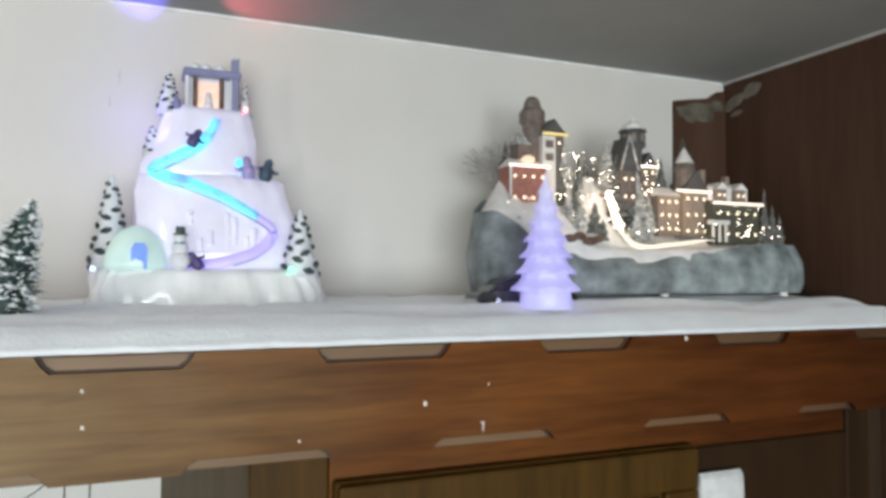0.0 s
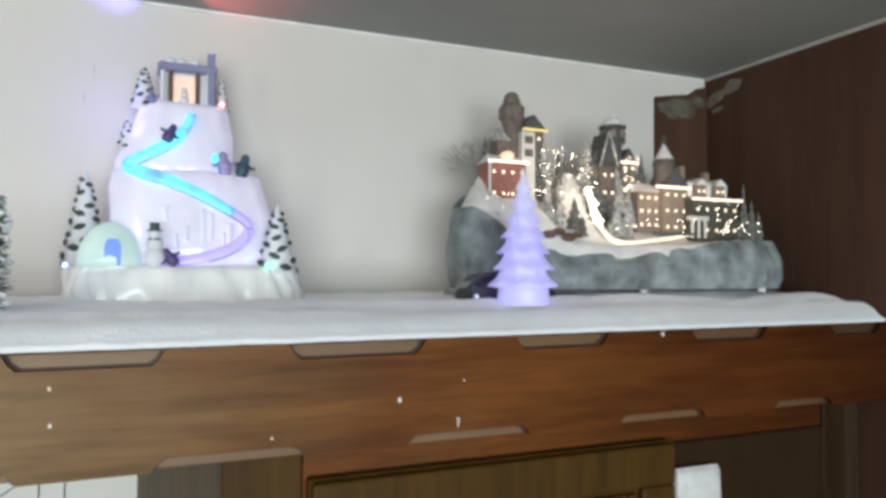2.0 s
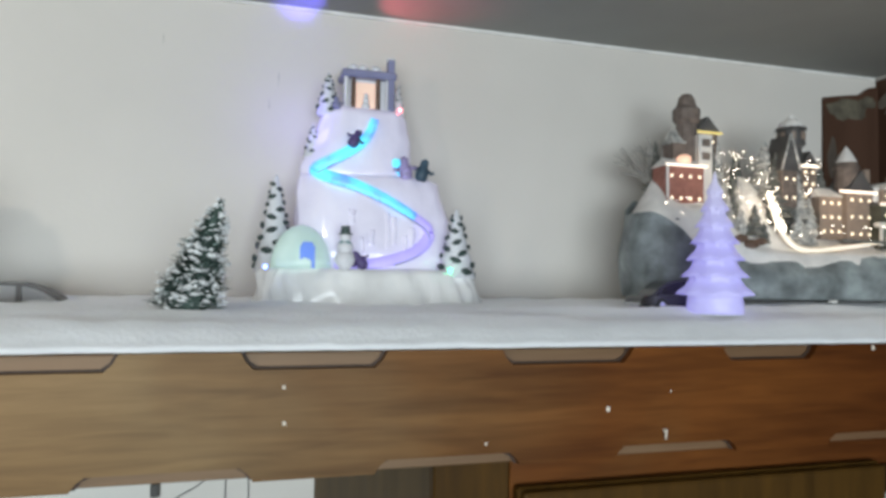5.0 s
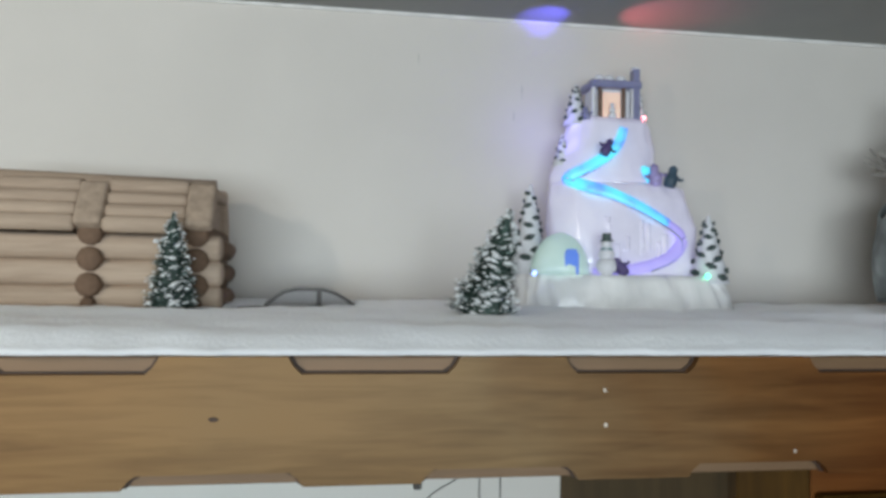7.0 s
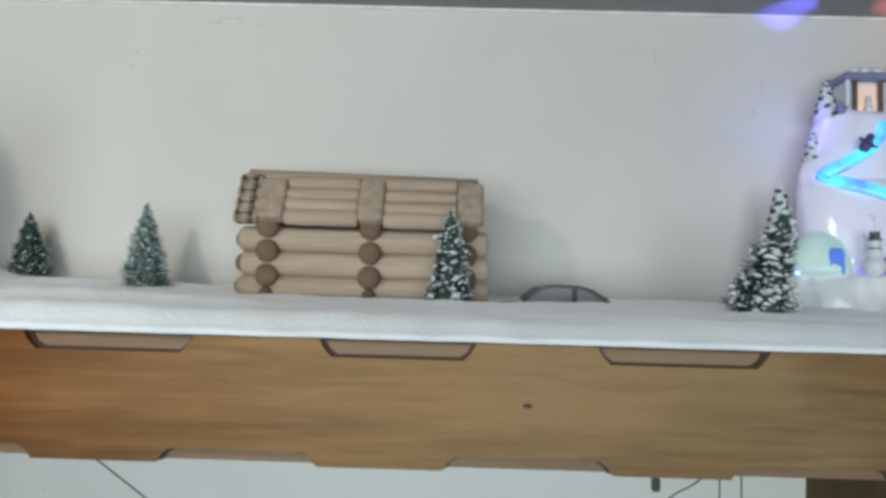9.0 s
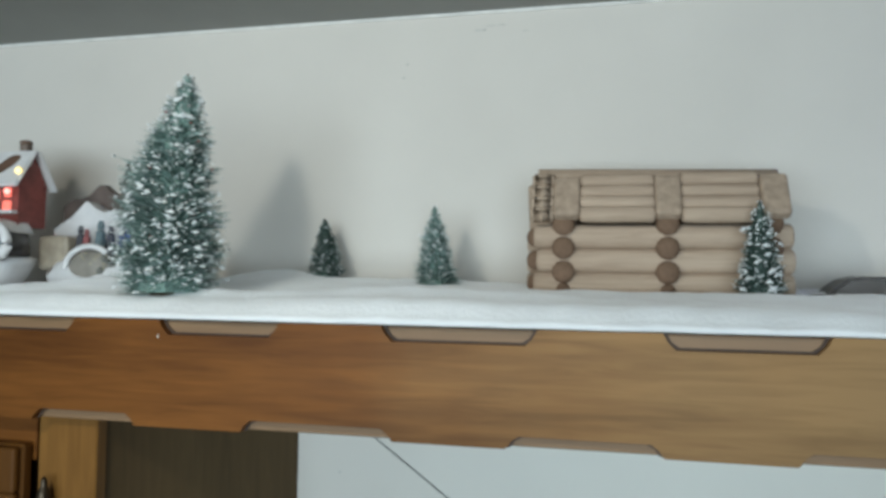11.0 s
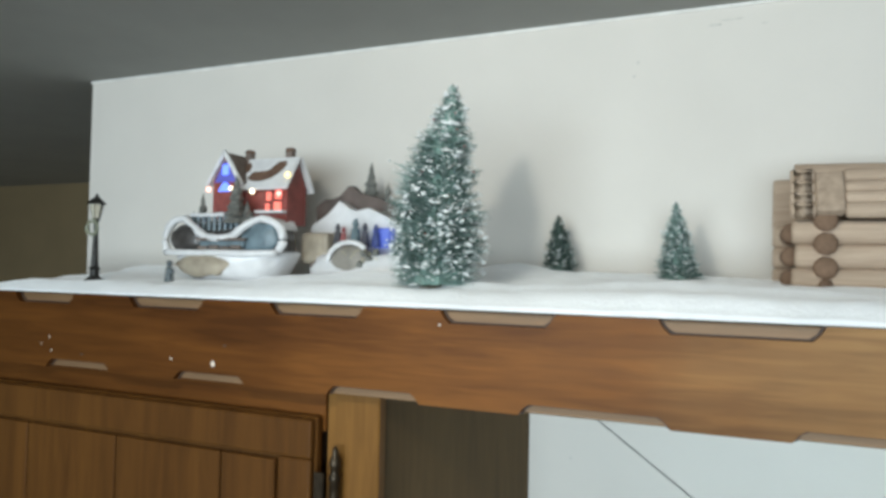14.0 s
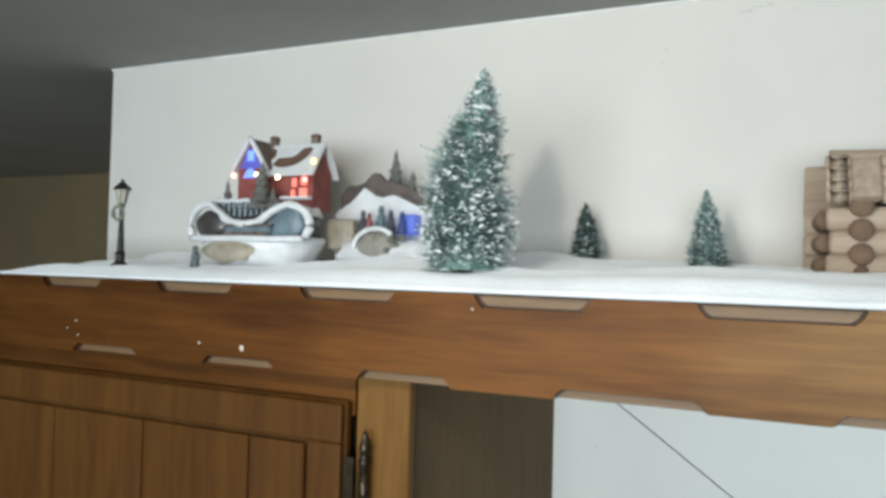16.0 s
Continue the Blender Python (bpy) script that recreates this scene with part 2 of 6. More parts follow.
def sweep(bm, pts, r, seg=6):
    """A round cord through points."""
    pts = [Vector(p) for p in pts]
    rings = []
    for i, p in enumerate(pts):
        d = (pts[min(i + 1, len(pts) - 1)] - pts[max(i - 1, 0)]).normalized()
        q = d.to_track_quat("Z", "Y")
        rings.append([bm.verts.new(p + q @ Vector((r * math.cos(2 * math.pi * k / seg), r * math.sin(2 * math.pi * k / seg), 0))) for k in range(seg)])
    for a, b in zip(rings, rings[1:]):
        for i in range(seg):
            bm.faces.new((a[i], a[(i + 1) % seg], b[(i + 1) % seg], b[i]))
    bm.faces.new(rings[0][::-1])
    bm.faces.new(rings[-1])
    return bm


def smooth_path(pts, n=6):
    """More points along a Catmull-Rom curve through pts."""
    P = [Vector(p) for p in pts]
    P = [P[0] * 2 - P[1]] + P + [P[-1] * 2 - P[-2]]
    out = []
    for i in range(1, len(P) - 2):
        for k in range(n):
            t = k / n
            a, b, c, d = P[i - 1:i + 3]
            out.append(0.5 * ((2 * b) + (c - a) * t + (2 * a - 5 * b + 4 * c - d) * t * t + (3 * b - a - 3 * c + d) * t ** 3))
    out.append(P[-2])
    return out


# ---------- the setting ----------
WALL_Y, CEIL_Z, LEFT_X, RIGHT_X = 0.986, 2.5115, -1.729, 0.967
solid("wall_back", boxbm(LEFT_X, RIGHT_X + 0.12, WALL_Y, WALL_Y + 0.11, 0, CEIL_Z, bevel=0.002), PAINT, "off-white painted plaster wall behind the shelf", "wall", kind="structure")
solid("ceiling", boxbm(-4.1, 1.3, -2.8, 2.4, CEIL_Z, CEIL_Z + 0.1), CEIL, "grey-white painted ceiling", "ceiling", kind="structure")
solid("floor", boxbm(-4.1, 1.3, -2.8, 2.4, -0.05, 0), FLOORM, "worn brown kitchen floor", "floor", kind="structure")
solid("wall_far", boxbm(-4.1, 1.3, 2.2, 2.3, 0, CEIL_Z), OLIVE, "dim olive wall in the space beyond", "wall", kind="structure")
solid("wall_left", boxbm(-4.1, -4.0, -2.8, 2.2, 0, CEIL_Z), OLIVE, "dim olive side wall", "wall", kind="structure")
# unseen wall behind; its wide opening is added to go with the fill
bm = newbm()
box(bm, -4.0, -2.4, -2.8, -2.7, 0, CEIL_Z)
box(bm, 0.9, 1.3, -2.8, -2.7, 0, CEIL_Z)
box(bm, -2.4, 0.9, -2.8, -2.7, 0, 1.40)
box(bm, -2.4, 0.9, -2.8, -2.7, 2.46, CEIL_Z)
solid("wall_behind", bm, PAINT, "off-white wall with an added wide opening", "wall", kind="structure")
solid("wall_right", boxbm(RIGHT_X, RIGHT_X + 0.1, -2.7, WALL_Y - 0.001, 0, CEIL_Z - 0.001), PANELW, "dark red-brown wood panelled side wall", "wall", kind="structure")
# dark board on the back wall next to the panelling, its top corner torn
bm = newbm()
prism(bm, [(0.858, 2.13), (0.966, 2.13), (0.966, 2.497), (0.948, 2.493), (0.929, 2.481), (0.898, 2.477), (0.861, 2.471)], WALL_Y - 0.006, WALL_Y - 0.0005)
solid("wall_board", bm, PANELW, "dark brown wall board with a torn upper edge", "board", kind="structure")
TORN = mat("torn_paper", (0.17, 0.145, 0.115), 0.8, vary=0.25, scale=60, bump=0.4)
for y, z, w, h, tilt in ((0.962, 2.474, 0.026, 0.009, -22), (0.926, 2.486, 0.020, 0.010, -12), (0.958, 2.455, 0.014, 0.004, -8)):
    bm = newbm()
    lathe(bm, [(1.0, 0), (0.9, 1.0)], seg=18, wob=0.35, freq=1.6)
    bmesh.ops.transform(bm, matrix=Matrix.Translation((RIGHT_X - 0.0002, y, z)) @ pose(0, 0, 0, tilt, 0, 0) @ Matrix(((0, 0, -1, 0), (1, 0, 0, 0), (0, 1, 0, 0), (0, 0, 0, 1))) @ Matrix.Diagonal((w, h, 0.0007, 1)), verts=bm.verts[:])
    solid("torn_paper", bm, TORN, "pale torn paper stuck to the panelling", "paper")
for x, z, w, h in ((0.876, 2.377, 0.010, 0.030), (0.889, 2.367, 0.012, 0.016)):
    bm = newbm()
    lathe(bm, [(1.0, 0), (0.9, 1.0)], seg=18, wob=0.4, freq=1.6)
    bmesh.ops.transform(bm, matrix=Matrix.Translation((x, WALL_Y - 0.0059, z)) @ pose(0, 0, 0, 90, 0, 0) @ Matrix.Diagonal((w, h, 0.0007, 1)), verts=bm.verts[:])
    solid("torn_paper", bm, mat("stained_paper", (0.075, 0.058, 0.044), 0.8, vary=0.25, scale=60), "brown torn paper stuck to the board", "paper")
for x, z, w, h in ((0.905, 2.456, 0.040, 0.016), (0.945, 2.470, 0.018, 0.009)):
    bm = newbm()
    lathe(bm, [(1.0, 0), (0.9, 1.0)], seg=22, wob=0.5, freq=1.9)
    bmesh.ops.transform(bm, matrix=Matrix.Translation((x, WALL_Y - 0.0059, z)) @ pose(0, 0, 0, 90, 0, 0) @ Matrix.Diagonal((w, h, 0.0007, 1)), verts=bm.verts[:])
    solid("torn_paper", bm, mat("peeled_paper", (0.115, 0.10, 0.07), 0.8, vary=0.35, scale=70, stain=0.4, stain_scale=40), "olive-brown peeling paper on the board", "paper")
# bead along the ceiling
solid("trim", boxbm(LEFT_X, RIGHT_X, WALL_Y - 0.003, WALL_Y - 0.0002, CEIL_Z - 0.004, CEIL_Z - 0.0003), mat("caulk", (0.8, 0.79, 0.76), 0.7), "white caulk line under the ceiling", "trim", kind="structure")
solid("trim", boxbm(RIGHT_X - 0.004, RIGHT_X - 0.0003, -2.6, WALL_Y - 0.004, CEIL_Z - 0.005, CEIL_Z - 0.0003), mat("caulk_grey", (0.45, 0.43, 0.40), 0.7), "grey caulk line over the panelling", "trim", kind="structure")
# marks on the wall paint
MARK = mat("wall_mark", (0.57, 0.55, 0.51), 0.8, vary=0.3, scale=80)
for x, z, w, h in ((-0.715, 2.448, 0.005, 0.004), (-0.72, 2.43, 0.006, 0.003), (-0.62, 2.487, 0.018, 0.003), (-0.6, 2.492, 0.03, 0.002), (0.05, 2.42, 0.003, 0.02), (0.04, 2.39, 0.002, 0.012), (-0.08, 2.455, 0.002, 0.016), (-0.56, 2.483, 0.012, 0.002)):
    bm = newbm()
    prism(bm, [(x - w / 2, z - h * 0.3), (x, z - h / 2), (x + w / 2, z - h * 0.1), (x + w * 0.4, z + h * 0.4), (x - w * 0.2, z + h / 2)], WALL_Y - 0.0006, WALL_Y - 0.0001)
    solid("wall_mark", bm, MARK, "small grey scuff on the wall paint", "mark")

# ---------- valance ----------
VY, VTOP, VBOT = 0.676, 2.127, 2.0305
TABH, NOTCHH = 0.0132, 0.0105
# start and end of each cut along the upper edge, and along the lower one
TABS = [(-1.489, -1.377), (-1.282, -1.163), (-1.069, -0.948), (-0.860, -0.742), (-0.649, -0.517), (-0.420, -0.299), (-0.2066, -0.0755), (0.0086, 0.1218), (0.2188, 0.344), (0.437, 0.546), (0.654, 0.764), (0.867, 0.955)]
NOTCHES = [(-1.425, -1.311), (-1.206, -1.100), (-0.992, -0.882), (-0.777, -0.638), (-0.542, -0.419), (-0.3232, -0.194), (-0.1049, 0.020), (0.112, 0.236), (0.325, 0.4535), (0.557, 0.674), (0.772, 0.869)]
VX0, VX1 = -1.72, RIGHT_X - 0.002
valance = thing("valance", (0, 0, 0), "orange-brown varnished wooden valance with notched edges", "valance")


def notched(grow):
    """The face board's outline; grow widens the notches."""
    pts = [(VX0, VBOT)]
    ch = 0.010
    for a, b in NOTCHES:
        a, b = a - grow, b + grow
        pts += [(a, VBOT), (a + 0.004, VBOT + NOTCHH * 0.55), (a + ch, VBOT + NOTCHH + grow * 0.6), (b - ch, VBOT + NOTCHH + grow * 0.6), (b - 0.004, VBOT + NOTCHH * 0.55), (b, VBOT)]
    pts += [(VX1, VBOT), (VX1, VTOP)]
    for a, b in reversed(TABS):
        a, b = a - grow, b + grow
        pts += [(b, VTOP), (b - 0.004, VTOP - TABH * 0.55), (b - ch, VTOP - TABH - grow * 0.6), (a + ch, VTOP - TABH - grow * 0.6), (a + 0.004, VTOP - TABH * 0.55), (a, VTOP)]
    pts.append((VX0, VTOP))
    return pts


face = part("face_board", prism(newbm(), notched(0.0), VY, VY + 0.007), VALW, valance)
part("groove", prism(newbm(), notched(-0.003), VY + 0.007, VY + 0.0085), GROOVE, valance, "dark groove round the notches")
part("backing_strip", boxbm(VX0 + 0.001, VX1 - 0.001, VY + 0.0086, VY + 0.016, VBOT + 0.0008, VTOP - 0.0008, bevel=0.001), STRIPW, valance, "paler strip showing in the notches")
CHIP = mat("chip_white", (0.75, 0.68, 0.58), 0.7, vary=0.2)
for x, z, r in ((0.3185, 2.0738, 0.0022), (0.0412, 2.1006, 0.0016), (0.042, 2.0732, 0.0017), (-1.1465, 2.0532, 0.0032), (-1.21, 2.055, 0.0015), (0.6144, 2.1235, 0.0024), (0.382, 2.0876, 0.0010), (0.2055, 2.0495, 0.0013), (-1.42, 2.07, 0.0012), (-1.435, 2.06, 0.001), (-1.415, 2.052, 0.0012), (-0.86, 2.112, 0.0014)):
    bm = newbm()
    lathe(bm, [(r, 0), (r * 0.8, 0.0005)], seg=7, wob=0.5, freq=1.7)
    bmesh.ops.transform(bm, matrix=pose(x, VY, z, 90, 0, 0), verts=bm.verts[:])
    part("paint_chip", bm, CHIP, valance, "small pale chip in the varnish")
bm = newbm()
tube(bm, (0.3745, VY + 0.001, 2.0535), (0.3745, VY - 0.004, 2.0530), 0.0011, 0.0016, seg=8)
tube(bm, (0.3745, VY - 0.0036, 2.0545), (0.3745, VY - 0.0028, 2.0455), 0.0012, 0.0010, seg=8)
part("hook", bm, CHIP, valance, "small white cup hook", smooth=True)
for x, z, w in ((-0.2595, 2.0811, 0.004), (-1.13, 2.075, 0.003), (-1.36, 2.05, 0.003)):
    bm = newbm()
    lathe(bm, [(w, 0), (w * 0.8, 0.0004)], seg=10, wob=0.3)
    bmesh.ops.transform(bm, matrix=pose(x, VY, z, 90, 0, 0) @ Matrix.Diagonal((1, 0.5, 1, 1)), verts=bm.verts[:])
    part("knot", bm, GROOVE, valance, "small dark knot in the wood")

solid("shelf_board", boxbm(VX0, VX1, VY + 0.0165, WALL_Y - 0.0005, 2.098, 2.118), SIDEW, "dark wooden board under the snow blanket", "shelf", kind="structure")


# ---------- cotton snow ----------
def sstep(a, b, v):
    t = min(1, max(0, (v - a) / (b - a)))
    return t * t * (3 - 2 * t)


def snow_z(x, y):
    low = 1 - 0.35 * sstep(-1.02, -1.3, x)
    z = 2.1305 + 0.0185 * low * sstep(0.655, 0.712, y) + 0.006 * sstep(0.71, 0.80, y) + 0.006 * sstep(0.8, 0.98, y)
    z += 0.0058 * noise.noise((x * 6 + y * 9, y * 26, 0.3)) * sstep(0.67, 0.71, y) * sstep(0.99, 0.80, y) + 0.0018 * noise.noise((x * 40, y * 40, 2.3))
    z += 0.016 * math.exp(-((x + 0.875) / 0.07) ** 2 - ((y - 0.95) / 0.05) ** 2)
    z += 0.010 * math.exp(-((x - 0.93) / 0.09) ** 2 - ((y - 0.76) / 0.04) ** 2)
    z += 0.006 * math.exp(-((x - 0.16) / 0.12) ** 2 - ((y - 0.74) / 0.03) ** 2)
    z += 0.008 * math.exp(-((x + 1.0) / 0.09) ** 2 - ((y - 0.80) / 0.05) ** 2)
    z += 0.006 * math.exp(-((x + 0.62) / 0.1) ** 2 - ((y - 0.75) / 0.03) ** 2)
    z += 0.007 * math.exp(-((x + 0.70) / 0.13) ** 2 - ((y - 0.95) / 0.06) ** 2)
    z += 0.0075 * math.exp(-((x - 0.70) / 0.24) ** 2 - ((y - 0.86) / 0.10) ** 2)
    z += 0.012 * math.exp(-((x + 1.5) / 0.12) ** 2 - ((y - 0.93) / 0.05) ** 2)
    return z


def snow_blanket():
    bm = newbm()
    nx, ny = 520, 56
    x0, x1 = -1.60, RIGHT_X - 0.004
    grid = []
    for i in range(nx + 1):
        x = x0 + (x1 - x0) * i / nx
        front = 0.6725 + 0.0035 * noise.noise((x * 25, 0, 5)) + 0.002 * noise.noise((x * 90, 0, 7))
        end = sstep(-1.60, -1.52, x)
        col = [bm.verts.new((x, front + 0.004, VTOP + 0.0008))]
        for j in range(ny + 1):
            y = front + (WALL_Y - 0.0015 - front) * j / ny
            roll = min(1, j / 3)
            z = VTOP + 0.0012 + (snow_z(x, y) - VTOP - 0.0012) * (0.35 + 0.65 * roll) * (0.25 + 0.75 * end)
            col.append(bm.verts.new((x - 0.02 * (1 - end) * noise.noise((y * 30, 1, 1)), y, max(z, VTOP + 0.001))))
        grid.append(col)
    for a, b in zip(grid, grid[1:]):
        for j in range(len(a) - 1):
            bm.faces.new((a[j], b[j], b[j + 1], a[j + 1]))
    ob = solid("snow_blanket", bm, SNOWM, "white cotton snow blanket spread along the shelf top", "snow blanket", smooth=True)
    return ob


snow_blanket()


# ---------- cabinets under the shelf ----------
def plank_door(parent, x0, x1, z0, z1, y, lines, DOORW=DOORW):
    door = part("door", boxbm(x0, x1, y - 0.004, y + 0.008, z0, z1, bevel=0.002), DOORW, parent, "orange-brown raised-panel door")
    fw = 0.045
    for n, b in (("top_rail", (x0 + 0.002, x1 - 0.002, z1 - fw, z1 - 0.002)), ("stile", (x0 + 0.002, x0 + fw, z0, z1 - fw)), ("stile", (x1 - fw, x1 - 0.002, z0, z1 - fw))):
        part(n, boxbm(b[0], b[1], y - 0.013, y - 0.0045, b[2], b[3], bevel=0.003, seg=2), DOORW, door)
    xs = [x0 + fw + 0.004] + [x for x in lines] + [x1 - fw - 0.004]
    for a, b in zip(xs, xs[1:]):
        part("plank", boxbm(a + 0.0012, b - 0.0012, y - 0.0115, y - 0.0045, z0, z1 - fw - 0.005, bevel=0.0014), DOORW, door)
    return door


FY = 0.700
left_cab = thing("wall_cabinet", (0, 0, 0), "orange-brown wooden wall cabinet with a plank-panel door", "cabinet", "wall cabinets")
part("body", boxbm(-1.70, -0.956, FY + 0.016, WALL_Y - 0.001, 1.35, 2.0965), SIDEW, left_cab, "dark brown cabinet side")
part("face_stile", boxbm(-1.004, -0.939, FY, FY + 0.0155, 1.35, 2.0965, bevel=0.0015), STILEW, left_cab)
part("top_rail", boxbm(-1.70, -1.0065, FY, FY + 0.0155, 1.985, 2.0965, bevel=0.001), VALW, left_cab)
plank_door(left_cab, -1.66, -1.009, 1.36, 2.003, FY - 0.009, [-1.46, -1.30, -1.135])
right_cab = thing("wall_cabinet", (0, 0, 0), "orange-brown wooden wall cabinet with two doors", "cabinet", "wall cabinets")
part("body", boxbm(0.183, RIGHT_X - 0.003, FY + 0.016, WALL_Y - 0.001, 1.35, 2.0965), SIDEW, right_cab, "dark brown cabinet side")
part("face_stile", boxbm(0.168, 0.2364, FY, FY + 0.0155, 1.35, 2.0965, bevel=0.0015), DOOR_SHADED, right_cab)
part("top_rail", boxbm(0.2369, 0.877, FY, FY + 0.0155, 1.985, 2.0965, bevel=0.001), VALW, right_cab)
part("face_stile", boxbm(0.8772, 0.9147, FY - 0.004, FY + 0.0155, 1.35, 2.0965, bevel=0.0015), PLAIN_SHADED, right_cab)
plank_door(right_cab, 0.2392, 0.634, 1.36, 2.008, FY - 0.009, [0.332, 0.415, 0.498, 0.572], DOOR_SHADED)
part("shaded_door", boxbm(0.645, 0.875, FY - 0.006, FY - 0.0005, 1.36, 2.002, bevel=0.002), PLAIN_SHADED, right_cab, "plain brown door with the shade put into its colour")
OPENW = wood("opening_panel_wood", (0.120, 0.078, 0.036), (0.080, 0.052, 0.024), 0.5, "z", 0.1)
# panels closing the sides of the sink opening, set at a slant
for a, c in (((-0.9425, FY + 0.016), (-0.857, WALL_Y - 0.0008)), ((0.1695, FY + 0.016), (0.1035, WALL_Y - 0.0008))):
    t = 0.012 if a[0] > 0 else -0.012
    bm = newbm()
    lo = [bm.verts.new((x, y, 1.35)) for x, y in (a, c, (c[0] + t, c[1]), (a[0] + t, a[1]))]
    hi = [bm.verts.new((v.co.x, v.co.y, 2.0962)) for v in lo]
    bm.faces.new(lo)
    bm.faces.new(hi)
    for k in range(4):
        bm.faces.new((lo[k], lo[(k + 1) % 4], hi[(k + 1) % 4], hi[k]))
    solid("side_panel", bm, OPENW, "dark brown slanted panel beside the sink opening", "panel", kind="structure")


# ---------- bottle-brush trees ----------
BRISTLE = mat("bristle_green", (0.20, 0.30, 0.265), 0.65, vary=0.35, scale=160, stain=0.25, stain_scale=30, bump=0, random_tint=0.1)
BRISTLE_D = mat("bristle_dark_green", (0.068, 0.110, 0.092), 0.65, vary=0.35, scale=160, stain=0.25, stain_scale=30, bump=0, random_tint=0.1)
FLOCK = mat("flock_white", (0.86, 0.88, 0.88), 0.8, vary=0.06, scale=200, bump=0.3, bump_scale=700)
TWIG = mat("twig_brown", (0.09, 0.055, 0.03), 0.8, vary=0.3)
BRISTLE_F = mat("bristle_frosted", (0.46, 0.57, 0.54), 0.7, vary=0.25, scale=160, stain=0.2, stain_scale=30, bump=0)
BERRY = mat("berry_red", (0.32, 0.05, 0.04), 0.4)


def raw_part(name, verts, faces, material, parent, label=""):
    me = bpy.data.meshes.new(name)
    me.from_pydata(verts, [], faces)
    me.materials.append(material)
    me.validate()
    ob = new(name, me)
    ob.parent = parent
    if label:
        ob["label"] = label
    return ob


def brush_tree(place, height, radius, n, flock, label, dark=False, lean=(0.0, 0.0), big_flock=0.0, fullness=0.8, seed=1, berries=0, lobe=0.0, group="bottle-brush trees"):
    rnd = random.Random(seed)
    tree = thing("bottle_brush_tree", place, label, "tree", group)
    lx, ly = lean

    def axis(k):
        return Vector((lx * k * height, ly * k * height, 0.006 + k * (height - 0.006)))

    def reach(k, a):
        lump = 1 + 0.22 * noise.noise((math.cos(a) * 1.6 + seed, math.sin(a) * 1.6, k * 6)) + 0.10 * math.sin(k * 34 + seed)
        lump += lobe * max(0.0, -math.cos(a)) * math.exp(-((k - 0.50) / 0.25) ** 2)
        return radius * max(0.05, (1 - k) ** fullness) * lump

    base = newbm()
    lathe(base, [(radius * 0.30, 0), (radius * 0.30, 0.003), (radius * 0.24, 0.0045), (0.001, 0.005)], seg=12)
    part("base", base, TWIG, tree, "small round wooden base")
    stem = newbm()
    sweep(stem, [axis(k / 6) - Vector((0, 0, 0.004 * (k == 0))) for k in range(7)], 0.0011)
    part("stem", stem, TWIG, tree, "twisted wire stem")
    verts, faces, tips = [], [], []
    for i in range(n):
        k = 1 - math.sqrt(rnd.random() * 0.985 + 0.015) if rnd.random() < 0.75 else rnd.random()
        k = min(0.985, max(0.0, k))
        a = rnd.random() * 2 * math.pi
        L = reach(k, a) * rnd.uniform(0.72, 1.06)
        p = axis(k)
        d = Vector((math.cos(a), math.sin(a), rnd.uniform(-0.10, 0.35)))
        tip = p + d * L
        side = Vector((-math.sin(a), math.cos(a), rnd.uniform(-0.8, 0.8))).normalized() * (0.0007 + 0.010 * radius)
        root = p + d * L * 0.25
        mid = p + d * L * 0.72 + side * rnd.uniform(-0.6, 0.6)
        o = len(verts)
        verts += [root - side, root + side, mid + side * 0.8, mid - side * 0.8, tip]
        faces += [(o, o + 1, o + 2, o + 3), (o + 3, o + 2, o + 4)]
        tips.append((tip, a, k))
    cut = int(n * (0.85 if dark else 0.55))
    raw_part("bristles", [tuple(v) for v in verts[:cut * 5]], faces[:cut * 2], BRISTLE_D if dark else BRISTLE, tree, "dense green bristle foliage")
    raw_part("frosted_bristles", [tuple(v) for v in verts[cut * 5:]], [tuple(j - cut * 5 for j in f) for f in faces[cut * 2:]], BRISTLE_F, tree, "frosted grey-green bristles")
    core = newbm()
    rings = 9
    prof = [(max(0.0008, radius * 0.56 * max(0.03, (1 - k / rings)) ** fullness), 0.005 + (k / rings) * (height - 0.008)) for k in range(rings + 1)]
    lathe(core, prof, seg=12, wob=0.25, freq=2)
    for v in core.verts:
        k = v.co.z / height
        v.co.x += lx * k * height
        v.co.y += ly * k * height
    part("core", core, BRISTLE_D if dark else BRISTLE, tree, "dark inner foliage")
    fv, ff = [], []
    octa = [(1, 0, 0), (-1, 0, 0), (0, 1, 0), (0, -1, 0), (0, 0, 0.8), (0, 0, -0.6)]
    of = [(0, 2, 4), (2, 1, 4), (1, 3, 4), (3, 0, 4), (2, 0, 5), (1, 2, 5), (3, 1, 5), (0, 3, 5)]
    for i in range(flock):
        tip, a, k = tips[rnd.randrange(len(tips))]
        s = rnd.uniform(0.0006, 0.0015) * (1 + 5 * radius)
        stretch = rnd.uniform(0.8, 2.0)
        if rnd.random() < big_flock:
            s *= 2.3
        p = axis(k) + (tip - axis(k)) * rnd.uniform(0.86, 1.0)
        o = len(fv)
        q = Euler((rnd.uniform(-.5, .5), rnd.uniform(-.5, .5), a + math.pi / 2)).to_matrix()
        fv += [tuple(p + q @ Vector((x * s * stretch, y * s, z * s * 0.9))) for x, y, z in octa]
        ff += [tuple(o + j for j in f) for f in of]
    raw_part("flocking", fv, ff, FLOCK, tree, "white flocked snow on the tips")
    if berries:
        bm = newbm()
        for i in range(berries):
            tip, a, k = tips[rnd.randrange(len(tips))]
            ball(bm, axis(k) + (tip - axis(k)) * 0.80, 0.0014, 1)
